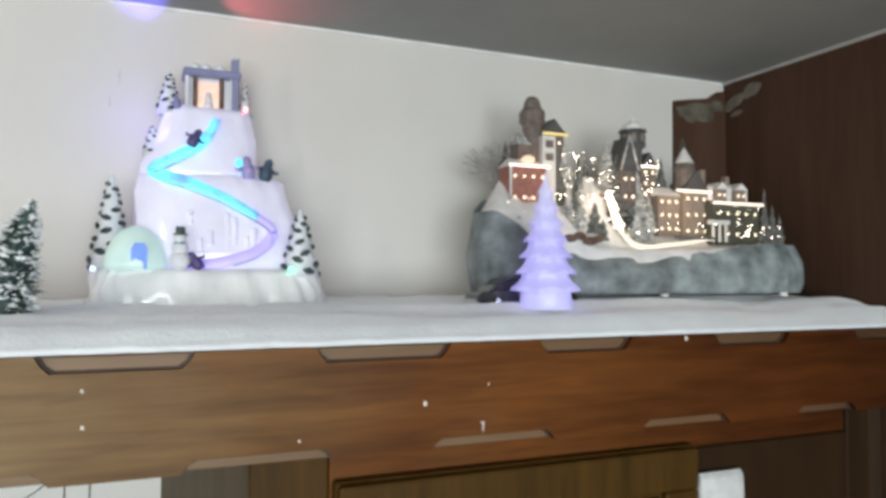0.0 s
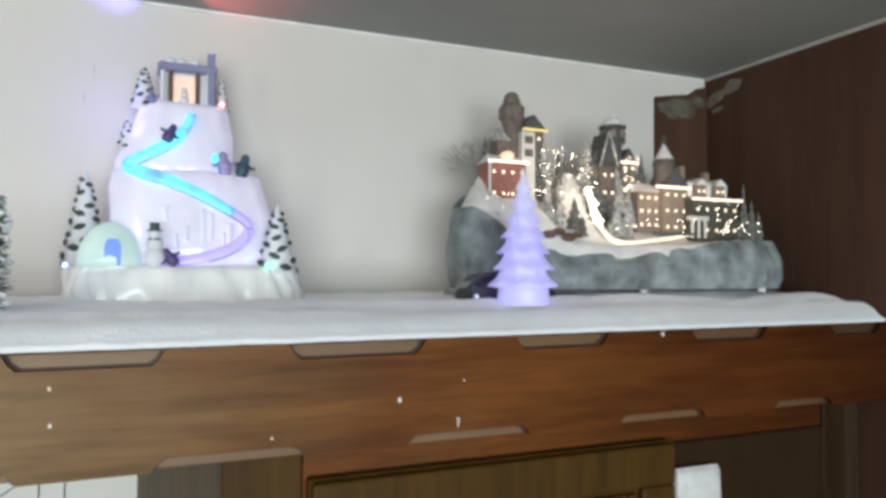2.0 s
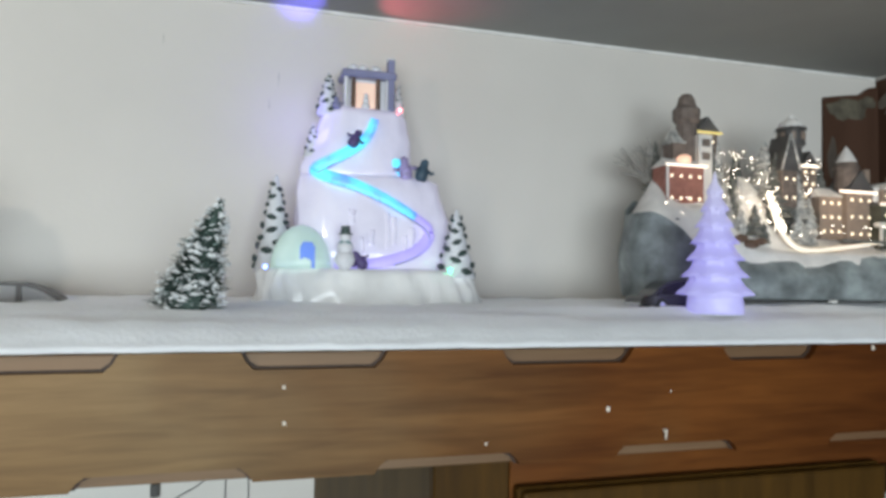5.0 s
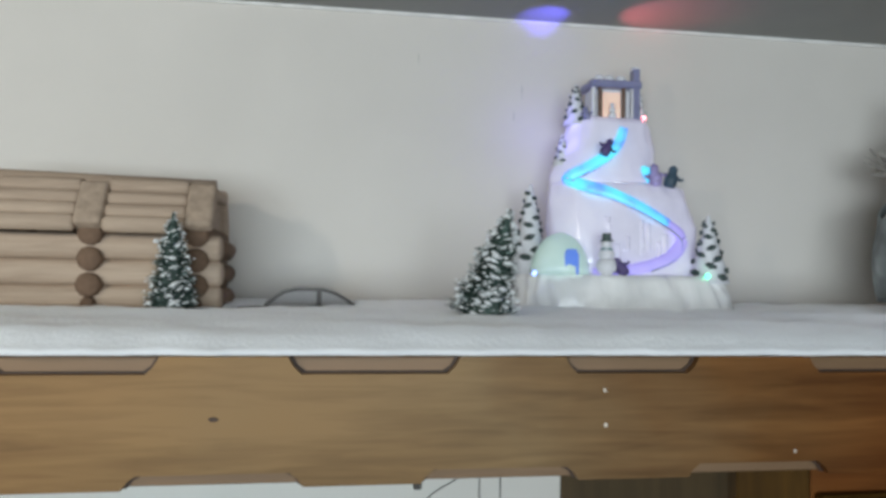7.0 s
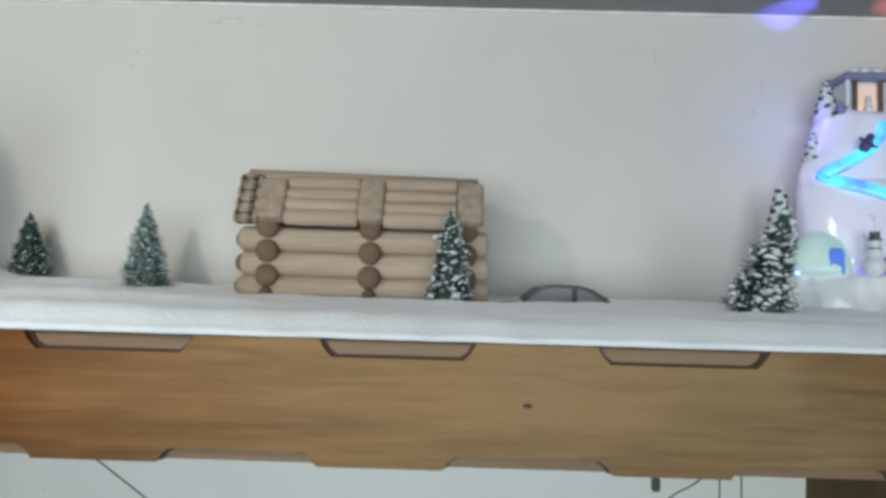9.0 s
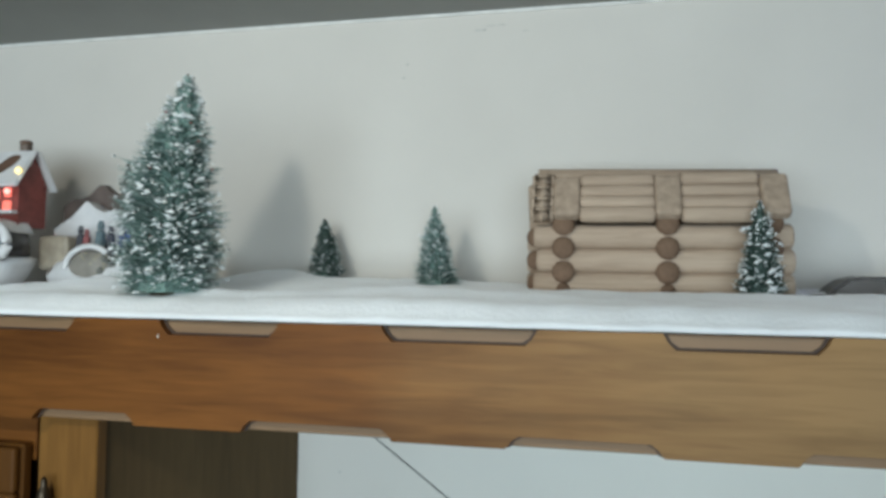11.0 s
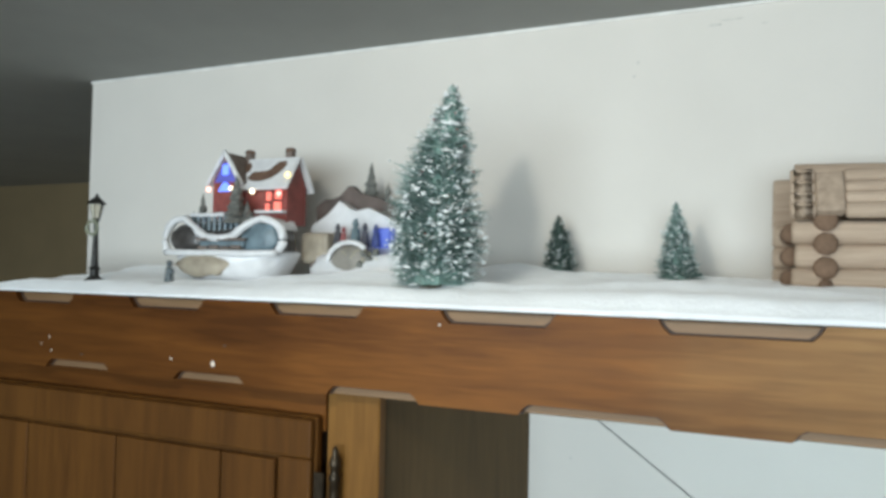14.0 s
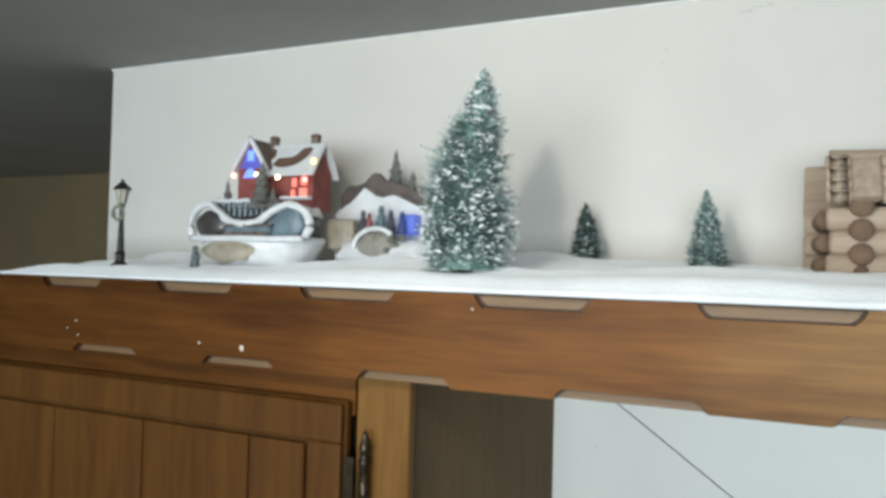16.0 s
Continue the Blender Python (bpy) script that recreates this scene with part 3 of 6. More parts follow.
        tagged(part("berries", bm, BERRY, tree, "tiny dull red berries"), kind="stuff")
    return tree


def on_snow(x, y, sink=0.006):
    return (x, y, snow_z(x, y) - sink)


brush_tree(on_snow(-0.898, 0.745), 0.226, 0.060, 6600, 1900, "tall green bottle-brush tree with white-frosted tips", lean=(0.092, -0.03), fullness=0.62, seed=3, berries=40, lobe=0.55, big_flock=0.16)
brush_tree(on_snow(-0.806, 0.945), 0.078, 0.0260, 1900, 170, "small dark green bottle-brush tree by the wall", dark=True, lean=(-0.05, 0), fullness=0.62, seed=5)
brush_tree(on_snow(-0.654, 0.905), 0.098, 0.0300, 2500, 330, "small green bottle-brush tree dusted with snow", lean=(-0.03, 0), fullness=0.72, seed=8)
brush_tree(on_snow(-0.322, 0.812), 0.096, 0.0255, 2100, 430, "dark green bottle-brush tree with heavy snow, before the log cabin", dark=True, big_flock=0.14, fullness=0.66, seed=11)
brush_tree(on_snow(-0.037, 0.792), 0.106, 0.034, 2500, 720, "leaning dark green bottle-brush tree with clumped snow", dark=True, lean=(0.26, 0), big_flock=0.22, fullness=0.66, seed=14)


# ---------- log cabin ----------
LOGW = wood("cabin_log", (0.54, 0.425, 0.325), (0.36, 0.27, 0.20), 0.7, "x", 0, 14, 0.3)
LOGY = wood("cabin_cross_log", (0.215, 0.14, 0.095), (0.14, 0.09, 0.06), 0.7, "y", 0, 14, 0.3)
ENDW = mat("log_end", (0.38, 0.29, 0.215), 0.8, vary=0.2, scale=120, bump=0.4)


def log_cabin():
    x0, x1, yf, yb = -0.537, -0.283, 0.852, 0.945
    zb = 2.1515
    cabin = thing("log_cabin", (-0.418, 0.89, zb), "tan-brown toy log cabin with stacked logs and a shingled roof", "cabin")
    rnd = random.Random(4)
    h, w = 0.0245, 0.0

    def log_x(x0, x1, y, z, r):
        bm = newbm()
        prof = [(r * 0.8, 0), (r, 0.003), (r * 1.02, 0.02), (r, (x1 - x0) / 2), (r * 1.02, x1 - x0 - 0.02), (r, x1 - x0 - 0.003), (r * 0.8, x1 - x0)]
        lathe(bm, prof, seg=14, wob=0.05, freq=1.4)
        bmesh.ops.transform(bm, matrix=Matrix.Translation((x0 + 0.418, y - 0.89, z - zb)) @ pose(0, 0, 0, 0, 90, 0), verts=bm.verts[:])
        return part("log", bm, LOGW, cabin, smooth=True)

    def log_y(x, y0, y1, z, r):
        bm = newbm()
        lathe(bm, [(r * 0.78, 0), (r, 0.003), (r, y1 - y0 - 0.003), (r * 0.78, y1 - y0)], seg=14, wob=0.08, freq=1.4)
        bmesh.ops.transform(bm, matrix=Matrix.Translation((x + 0.418, y0 - 0.89, z - zb)) @ pose(0, 0, 0, -90, 0, 0), verts=bm.verts[:])
        return part("cross_log", bm, LOGY, cabin, smooth=True)

    for k in range(3):
        z = zb + 0.0125 + k * h
        log_x(x0 + (0.004 if k == 1 else 0.001), x1 - rnd.uniform(0, 0.004), yf, z, 0.0128)
        log_x(x0 - 0.015, x1 - 0.012, yb, z, 0.0128)
    for x in (-0.505, -0.402, -0.306):
        for k in range(4):
            log_y(x, yf - 0.0175 - rnd.uniform(0, 0.003), yb + 0.016, zb + 0.0006 + 0.0122 + (k - 0.5) * h if k else zb + 0.007, 0.0115 if k else 0.0068)
    for k in range(3):
        log_y(x0 + 0.002, yf + 0.012, yb - 0.012, zb + 0.013 + k * h, 0.0105)
        log_y(x1 - 0.010, yf + 0.012, yb - 0.012, zb + 0.013 + k * h, 0.0105)
    # roof: rounded courses stepping up to the ridge in front, plain slabs at the back
    for k in range(4):
        y, z = yf - 0.0195 + 0.0065 * k, zb + 0.0825 + 0.0122 * k
        cuts = [x0 - 0.001, -0.5145, -0.4885, -0.4145, -0.3895, -0.3160, x1 + 0.001]
        for i, (a, b) in enumerate(zip(cuts, cuts[1:])):
            if i % 2 == 0:
                lift = rnd.uniform(-0.0008, 0.0010)
                log_x(a + 0.0003, b - 0.0003, y + rnd.uniform(-0.0008, 0.0008), z + lift, 0.0082).name = "roof_course"
    for z, dy in ((0.0865, -0.024), (0.1125, -0.012)):
        bm = boxbm(x0 - 0.015, x1 - 0.012, -0.017, 0.017, -0.005, 0.005, bevel=0.0035, seg=2)
        bmesh.ops.transform(bm, matrix=Matrix.Translation((0.418, yb - dy - 0.898, z)) @ pose(0, 0, 0, -68, 0, 0), verts=bm.verts[:])
        part("roof_slab", bm, LOGW, cabin)
    for x, w in ((-0.5015, 0.0135), (-0.402, 0.0128), (-0.303, 0.0130)):
        bm = boxbm(x - w, x + w, -0.0235, 0.0235, -0.0075, 0.0075, bevel=0.004, seg=3)
        bmesh.ops.transform(bm, matrix=Matrix.Translation((0.418, yf - 0.0125 - 0.89, 0.1005)) @ pose(0, 0, 0, 62, 0, 0), verts=bm.verts[:])
        part("roof_plate", bm, ENDW, cabin, "darker square roof plate")
    bm = newbm()
    tube(bm, (x0 + 0.004 + 0.418, -0.022, 0.1245), (x1 - 0.012 + 0.418, -0.022, 0.1195), 0.0115, seg=14)
    box(bm, x0 + 0.428, x1 + 0.408, -0.022, 0.050, 0.112, 0.124, bevel=0.003)
    part("ridge_log", bm, LOGW, cabin, smooth=True)
    for s in (x0 + 0.022, x1 - 0.022):
        bm = newbm()
        prism(bm, [(-0.044, 0.074), (0.046, 0.074), (0.040, 0.114), (-0.026, 0.114)], -0.004, 0.004, Matrix.Translation((s + 0.418, 0.006, 0)) @ pose(0, 0, 0, 0, 0, 90))
        part("gable_board", bm, ENDW, cabin)
    return cabin


log_cabin()


# ---------- street lamp ----------
IRON = mat("black_iron", (0.025, 0.024, 0.022), 0.45, metal=0.4, vary=0.3)
PANE = mat("lamp_pane", (0.55, 0.52, 0.42), 0.25, vary=0.1)
WREATH = mat("wreath_green", (0.22, 0.235, 0.17), 0.8, vary=0.4, scale=300)
LEDW = mat("led_white", (0.9, 0.9, 0.9), 0.4, emit=(1, 0.97, 0.9), emit_power=4)


def street_lamp(place):
    lamp_ob = thing("street_lamp", place, "black miniature street lamp with a wreath", "lamp")
    bm = newbm()
    lathe(bm, [(0.013, 0), (0.013, 0.002), (0.009, 0.005), (0.0062, 0.008), (0.0058, 0.016), (0.0072, 0.018), (0.0048, 0.022), (0.0036, 0.05), (0.0042, 0.052), (0.0034, 0.054), (0.0030, 0.083), (0.0055, 0.085), (0.002, 0.087)], seg=16)
    part("post", bm, IRON, lamp_ob, smooth=False)
    bm = newbm()
    lathe(bm, [(0.0045, 0.087), (0.0085, 0.106), (0.0080, 0.1065)], seg=6)
    lantern = part("lantern", bm, PANE, lamp_ob, "cream lantern panes")
    for i in range(6):
        a = i * math.pi / 3
        bm = newbm()
        tube(bm, (0.0047 * math.cos(a), 0.0047 * math.sin(a), 0.087), (0.0088 * math.cos(a), 0.0088 * math.sin(a), 0.1065), 0.0006, seg=5)
        part("bar", bm, IRON, lantern)
    bm = newbm()
    lathe(bm, [(0.0125, 0.1062), (0.012, 0.108), (0.006, 0.114), (0.0022, 0.117), (0.0026, 0.119), (0.0006, 0.121)], seg=12)
    part("cap", bm, IRON, lamp_ob)
    bm = newbm()
    for i in range(16):
        a = i * math.pi / 8
        ball(bm, (0.0095 * math.cos(a), -0.006, 0.074 + 0.0095 * math.sin(a)), 0.0030 + 0.0008 * math.sin(i * 5), 1)
    wr = part("wreath", bm, WREATH, lamp_ob, "small green wreath")
    bm = newbm()
    for dx, dz in ((0.007, -0.006), (-0.008, 0.002), (0.002, 0.0095), (-0.004, -0.009)):
        ball(bm, (dx, -0.0092, 0.074 + dz), 0.0008, 1)
    part("bead", bm, FLOCK, wr, "tiny white beads")
    return lamp_ob


street_lamp(on_snow(-1.403, 0.728, 0.001))

# ---------- toy cars ----------
CARP = mat("car_bronze", (0.055, 0.045, 0.040), 0.45, vary=0.15)
CARG = mat("car_glass", (0.55, 0.52, 0.50), 0.3, vary=0.02, bump=0, trans=1.0)
RUBBER = mat("rubber", (0.02, 0.02, 0.02), 0.8)
CARB = mat("car_black", (0.02, 0.018, 0.018), 0.25, vary=0.1, coat=0.6)
CHROME = mat("chrome", (0.75, 0.76, 0.78), 0.15, metal=1.0, vary=0.05)


def toy_car(place, L, H, W, rz, body_mat, label, sink=0.0, cabin=(1.0, 0.0)):
    """cabin: its length against the usual, and how far it sits from the middle, as parts of L."""
    car = thing("toy_car", (place[0], place[1], place[2] - sink), label, "toy car", rz=rz)
    h1 = H * 0.56
    bm = newbm()
    pr = [(-0.50, 0.16), (-0.505, 0.36), (-0.47, 0.47), (-0.33, 0.52), (0.18, 0.54), (0.36, 0.50), (0.48, 0.42), (0.505, 0.30), (0.49, 0.16)]
    prism(bm, [(x * L, z * H) for x, z in pr], -W / 2, W / 2)
    bmesh.ops.bevel(bm, geom=bm.edges[:], offset=H * 0.05, segments=2, affect="EDGES")
    body = part("body", bm, body_mat, car)
    ck, cx = cabin
    bm = newbm()
    # an open shell, so that one looks through the windows
    pr = [(-0.39, 0.50), (-0.33, 0.70), (-0.24, 0.92), (-0.12, 0.995), (0.10, 0.99), (0.22, 0.88), (0.33, 0.66), (0.38, 0.50), (0.345, 0.50), (0.29, 0.64), (0.19, 0.82), (0.09, 0.915), (-0.11, 0.92), (-0.205, 0.86), (-0.295, 0.66), (-0.345, 0.50)]
    prism(bm, [((x * ck + cx) * L, z * H) for x, z in pr], -W * 0.42, W * 0.42)
    for s in (-1, 1):
        y = s * (W * 0.42 - 0.0008)
        box(bm, (0.045 * ck + cx) * L, (0.085 * ck + cx) * L, y - 0.0008, y + 0.0008, 0.5 * H, 0.93 * H)
    roof = part("roof", bm, body_mat, car)
    for s in (-1, 1):
        for pts in ([(-0.335, 0.52), (-0.290, 0.66), (-0.203, 0.855), (-0.11, 0.915), (0.043, 0.912), (0.043, 0.52)], [(0.087, 0.52), (0.087, 0.91), (0.185, 0.82), (0.285, 0.64), (0.335, 0.52)]):
            bm = newbm()
            y = s * (W * 0.42 - 0.0012)
            prism(bm, [((x * ck + cx) * L, z * H) for x, z in pts], min(y, y + s * 0.0006), max(y, y + s * 0.0006))
            part("window", bm, CARG, roof)
        for x in (-0.31, 0.31):
            bm = newbm()
            tube(bm, (x * L, s * W * 0.5 - s * 0.004, H * 0.19), (x * L, s * (W * 0.5 + 0.0008), H * 0.19), H * 0.19, seg=16)
            wheel = part("wheel", bm, RUBBER, car)
            bm = newbm()
            tube(bm, (x * L, s * (W * 0.5 + 0.0008), H * 0.19), (x * L, s * (W * 0.5 + 0.0014), H * 0.19), H * 0.10, seg=12)
            part("hubcap", bm, CHROME, wheel)
    for s, x in ((-1, -0.505), (1, 0.505)):
        bm = boxbm(x * L - 0.001, x * L + 0.001, -W * 0.46, W * 0.46, H * 0.17, H * 0.25, bevel=0.0006)
        part("bumper", bm, CHROME, car)
    return car


toy_car((-0.211, 0.895, snow_z(-0.211, 0.895)), 0.150, 0.0385, 0.042, 2, CARP, "dark bronze toy saloon car sunk in the snow", 0.0215, (0.84, 0.08))
toy_car((0.488, 0.806, snow_z(0.488, 0.806)), 0.130, 0.034, 0.036, 0, CARB, "black toy car standing beside the lit tree", 0.002)

# ---------- glowing acrylic tree ----------
def led_tree(place):
    tree = thing("light_up_tree", place, "frosted acrylic tree lit lilac from inside", "lighted tree")
    m, nt, b = nodes_of("frosted_acrylic")
    N, Lk = nt.nodes.new, nt.links.new
    tc, sep = N("ShaderNodeTexCoord"), N("ShaderNodeSeparateXYZ")
    Lk(tc.outputs["Object"], sep.inputs[0])
    mr = N("ShaderNodeMapRange")
    mr.inputs[1].default_value, mr.inputs[2].default_value = 0.0, 0.17
    Lk(sep.outputs[2], mr.inputs[0])
    ramp = N("ShaderNodeValToRGB")
    ramp.color_ramp.elements[0].color, ramp.color_ramp.elements[1].color = (0.40, 0.36, 1.0, 1), (0.55, 0.53, 0.66, 1)
    e = ramp.color_ramp.elements.new(0.45)
    e.color = (0.32, 0.26, 1.0, 1)
    Lk(mr.outputs[0], ramp.inputs[0])
    b.inputs["Base Color"].default_value = (0.50, 0.50, 0.62, 1)
    b.inputs["Roughness"].default_value = 0.35
    b.inputs["Subsurface Weight"].default_value = 0.3
    b.inputs["Subsurface Radius"].default_value = (0.01, 0.01, 0.012)
    Lk(ramp.outputs[0], b.inputs["Emission Color"])
    b.inputs["Emission Strength"].default_value = 0.52
    bm = newbm()
    H = 0.166
    prof = [(0.0315, 0), (0.0325, 0.002), (0.0315, 0.015), (0.0305, 0.020)]
    tiers = 7
    for k in range(tiers):
        z = 0.024 + (H - 0.03) * k / tiers
        r = 0.0375 * (1 - k / tiers) ** 0.9 + 0.0025
        r2 = 0.0375 * (1 - (k + 1) / tiers) ** 0.9 + 0.0025
        prof += [(r * 1.04, z), (r * 1.0, z + 0.0025), ((r * 0.35 + r2 * 0.50), z + (H - 0.03) / tiers * 0.5), (r2 * 0.74 + 0.0004, z + (H - 0.03) / tiers * 0.97)]
    prof += [(0.002, H - 0.004), (0.0004, H)]
    rings = []
    seg = 36
    for i, (r, z) in enumerate(prof):
        ring = []
        for j in range(seg):
            a = 2 * math.pi * j / seg
            k = 1 + (0.09 * math.cos(9 * a + 1.9 * (i // 4)) if z > 0.023 and z < H - 0.01 else 0)
            ring.append(bm.verts.new((r * k * math.cos(a), r * k * math.sin(a), z - (0.0022 * math.cos(9 * a + 1.9 * (i // 4)) if 0.023 < z < H - 0.01 else 0))))
        rings.append(ring)
    for a, c in zip(rings, rings[1:]):
        for j in range(seg):
            bm.faces.new((a[j], a[(j + 1) % seg], c[(j + 1) % seg], c[j]))
    bm.faces.new(rings[0][::-1])
    bm.faces.new(rings[-1])
    part("body", bm, m, tree, smooth=True)
    bm = newbm()
    lathe(bm, [(0.0325, -0.001), (0.0325, 0.0)], seg=20)
    part("base", bm, FLOCK, tree, "white plastic base disc")
    return tree


led_tree((0.491, 0.757, snow_z(0.491, 0.757) - 0.001)).scale = (0.89, 0.89, 0.91)

# ---------- hinge, cords and paper under the valance ----------
BRASS = mat("antique_brass", (0.05, 0.036, 0.022), 0.35, metal=0.7, vary=0.4, scale=90)
bm = newbm()
lathe(bm, [(0.0030, -0.10), (0.0055, -0.098), (0.0055, -0.062), (0.0068, -0.060), (0.0055, -0.057), (0.0055, -0.030), (0.0072, -0.027), (0.0058, -0.023), (0.0040, -0.019), (0.0062, -0.014), (0.0066, -0.010), (0.0045, -0.004), (0.0028, 0.000), (0.0034, 0.003), (0.0012, 0.008)], c=(-0.986, 0.6885, 1.966), seg=14)
hinge = part("hinge", bm, BRASS, left_cab, "dark ornate hinge with a finial", smooth=True)
part("hinge_leaf", boxbm(-1.0035, -0.991, 0.6735, 0.6765, 1.85, 1.948, bevel=0.001), BRASS, hinge)
CORD = mat("dark_cord", (0.06, 0.055, 0.05), 0.6)
CY = WALL_Y - 0.0016


def cord(pts, label, r=0.0007):
    return solid("cord", sweep(newbm(), smooth_path([(x, CY, z) for x, z in pts]), r), CORD, label, "cord", "cords on the wall")


cord([(-0.795, 1.994), (-0.760, 1.969), (-0.630, 1.876), (-0.53, 1.804)], "thin dark cord running down the wall")
cord([(-0.085, 1.90), (-0.055, 1.93), (-0.021, 1.951), (0.005, 1.985), (0.012, 2.06)], "thin dark cord slanting up behind the valance")
cord([(0.000, 1.75), (0.002, 1.90), (0.003, 2.06)], "thin dark cord hanging down the wall")
cord([(0.026, 1.75), (0.028, 1.90), (0.027, 2.06)], "thin dark cord hanging down the wall")
solid("cord_clip", boxbm(-0.078, -0.068, CY - 0.004, WALL_Y - 0.0004, 1.936, 1.952, bevel=0.002), CORD, "dark cord clip screwed to the wall", "clip")
solid("wall_mark", boxbm(-0.8, -0.797, WALL_Y - 0.0005, WALL_Y - 0.0001, 1.914, 1.917), MARK, "small grey mark on the wall paint", "mark")
PAPER = mat("paper_white", (0.72, 0.72, 0.70), 0.7, vary=0.08, scale=60, stain=0.15, stain_scale=40, bump=0.5, bump_scale=60)
INK = mat("paper_ink", (0.22, 0.22, 0.24), 0.8)
packet = thing("paper_packet", (0.666, 0.684, 1.817), "crumpled white paper packet stuck on the cabinet", "paper")
bm = newbm()
loft(bm, [(0, 0, 0.028, 0.0085, 0.0), (0, 0, 0.031, 0.010, 0.03), (0.001, 0, 0.030, 0.0095, 0.10), (-0.001, 0, 0.031, 0.009, 0.14), (0.001, 0, 0.030, 0.0055, 0.155), (0, 0.001, 0.029, 0.002, 0.160)], seg=28, wob=0.002, freq=70, power=4)
part("bag", bm, PAPER, packet)
for k in range(4):
    part("print_bar", boxbm(-0.012, 0.006 + 0.004 * (k % 2), -0.0112, -0.0102, 0.118 - k * 0.006, 0.121 - k * 0.006), INK, packet, "dark line of print")


# ---------- light-up ski hill ----------
def wpart(name, bm, material, parent, label="", smooth=False):
    """A part whose mesh is given in the room's axes."""
    top = parent
    inv = top.matrix_basis.inverted() if top.parent is None else Matrix.Identity(4)
    bmesh.ops.transform(bm, matrix=inv if top.parent is None else parent_inv(top), verts=bm.verts[:])
    return part(name, bm, material, parent, label, smooth)


def parent_inv(ob):
    m = Matrix.Identity(4)
    while ob is not None:
        m = ob.matrix_basis @ m
        ob = ob.parent
    return m.inverted()


GLAZE = mat("white_glaze", (0.80, 0.79, 0.84), 0.13, vary=0.05, scale=30, stain=0.06, stain_scale=14, bump=0.5, bump_scale=55, coat=0.8, emit=(0.62, 0.55, 1.0), emit_power=0.24)
# faint emission only lifts the base's brightness; the base is no lamp
GLAZE_B = mat("base_glaze_lifted", (0.82, 0.82, 0.79), 0.2, vary=0.06, scale=30, stain=0.08, stain_scale=14, bump=0.5, bump_scale=60, coat=0.6, emit=(0.8, 0.85, 1.0), emit_power=0.09)
DARKG = mat("painted_green", (0.035, 0.06, 0.055), 0.5, vary=0.3)
TREEW = mat("tree_white", (0.74, 0.75, 0.78), 0.45, vary=0.08, scale=90, bump=0.4, bump_scale=160)
BLUEP = mat("painted_blue", (0.22, 0.225, 0.37), 0.4, vary=0.15)
BROWNP = mat("painted_brown", (0.13, 0.075, 0.05), 0.6, vary=0.25, scale=80)
IGLOO = mat("igloo_glow", (0.70, 0.82, 0.78), 0.3, vary=0.04, bump=0.1, coat=0.3, emit=(0.42, 0.80, 0.66), emit_power=0.22)
DOORB = mat("door_glow_blue", (0.10, 0.2, 0.6), 0.4, emit=(0.08, 0.22, 0.85), emit_power=0.5)
WARM = mat("warm_glow", (0.8, 0.62, 0.5), 0.5, emit=(1.0, 0.60, 0.46), emit_power=0.42)
PURPLE = mat("figure_purple", (0.085, 0.06, 0.18), 0.5, vary=0.3, scale=150)
FIGW = mat("figure_white", (0.75, 0.75, 0.78), 0.5, vary=0.06)
TEAL = mat("figure_teal", (0.10, 0.28, 0.30), 0.5)

m, nt, b = nodes_of("slide_glow")
N, Lk = nt.nodes.new, nt.links.new
tc, ns = N("ShaderNodeTexCoord"), N("ShaderNodeTexNoise")
ns.inputs["Scale"].default_value = 34
Lk(tc.outputs["Object"], ns.inputs["Vector"])
ramp = N("ShaderNodeValToRGB")
ramp.color_ramp.elements[0].position, ramp.color_ramp.elements[1].position = 0.36, 0.58
ramp.color_ramp.elements[0].color, ramp.color_ramp.elements[1].color = (0.05, 0.13, 1.0, 1), (0.06, 0.82, 1.0, 1)
Lk(ns.outputs[0], ramp.inputs[0])
Lk(ramp.outputs[0], b.inputs["Emission Color"])
b.inputs["Emission Strength"].default_value = 1.05
b.inputs["Base Color"].default_value = (0.25, 0.6, 0.8, 1)
b.inputs["Roughness"].default_value = 0.2
SLIDE = m
SLIDE_V = mat("slide_violet", (0.55, 0.5, 0.8), 0.2, emit=(0.32, 0.25, 1.0), emit_power=0.6, bump=0)

ZB = 2.1535
HILL = [(0.153, 0.915, 0.127, 0.062, 2.1535), (0.153, 0.915, 0.127, 0.062, 2.157), (0.152, 0.916, 0.124, 0.060, 2.172), (0.150, 0.918, 0.121, 0.056, 2.188), (0.150, 0.919, 0.117, 0.052, 2.194)]
BODY = [(0.160, 0.930, 0.092, 0.048, 2.190), (0.160, 0.930, 0.089, 0.045, 2.215), (0.158, 0.932, 0.088, 0.042, 2.25), (0.155, 0.934, 0.083, 0.040, 2.28), (0.153, 0.936, 0.079, 0.037, 2.296), (0.150, 0.938, 0.074, 0.034, 2.301)]
UPPER = [(0.142, 0.943, 0.067, 0.038, 2.285), (0.139, 0.944, 0.063, 0.035, 2.31), (0.144, 0.946, 0.055, 0.031, 2.345), (0.146, 0.947, 0.050, 0.029, 2.372), (0.146, 0.948, 0.046, 0.027, 2.380)]


def hill_front(x, z):
    secs = BODY if z < 2.298 else UPPER
    for a, c in zip(secs, secs[1:]):
        if z <= c[4] or c is secs[-1]:
            k = min(1, max(0, (z - a[4]) / (c[4] - a[4])))
            cx, cy, rx, ry = (a[i] + (c[i] - a[i]) * k for i in range(4))
            u = min(0.97, abs((x - cx) / rx))
            return cy - ry * (1 - u ** 2.3) ** (1 / 2.3)


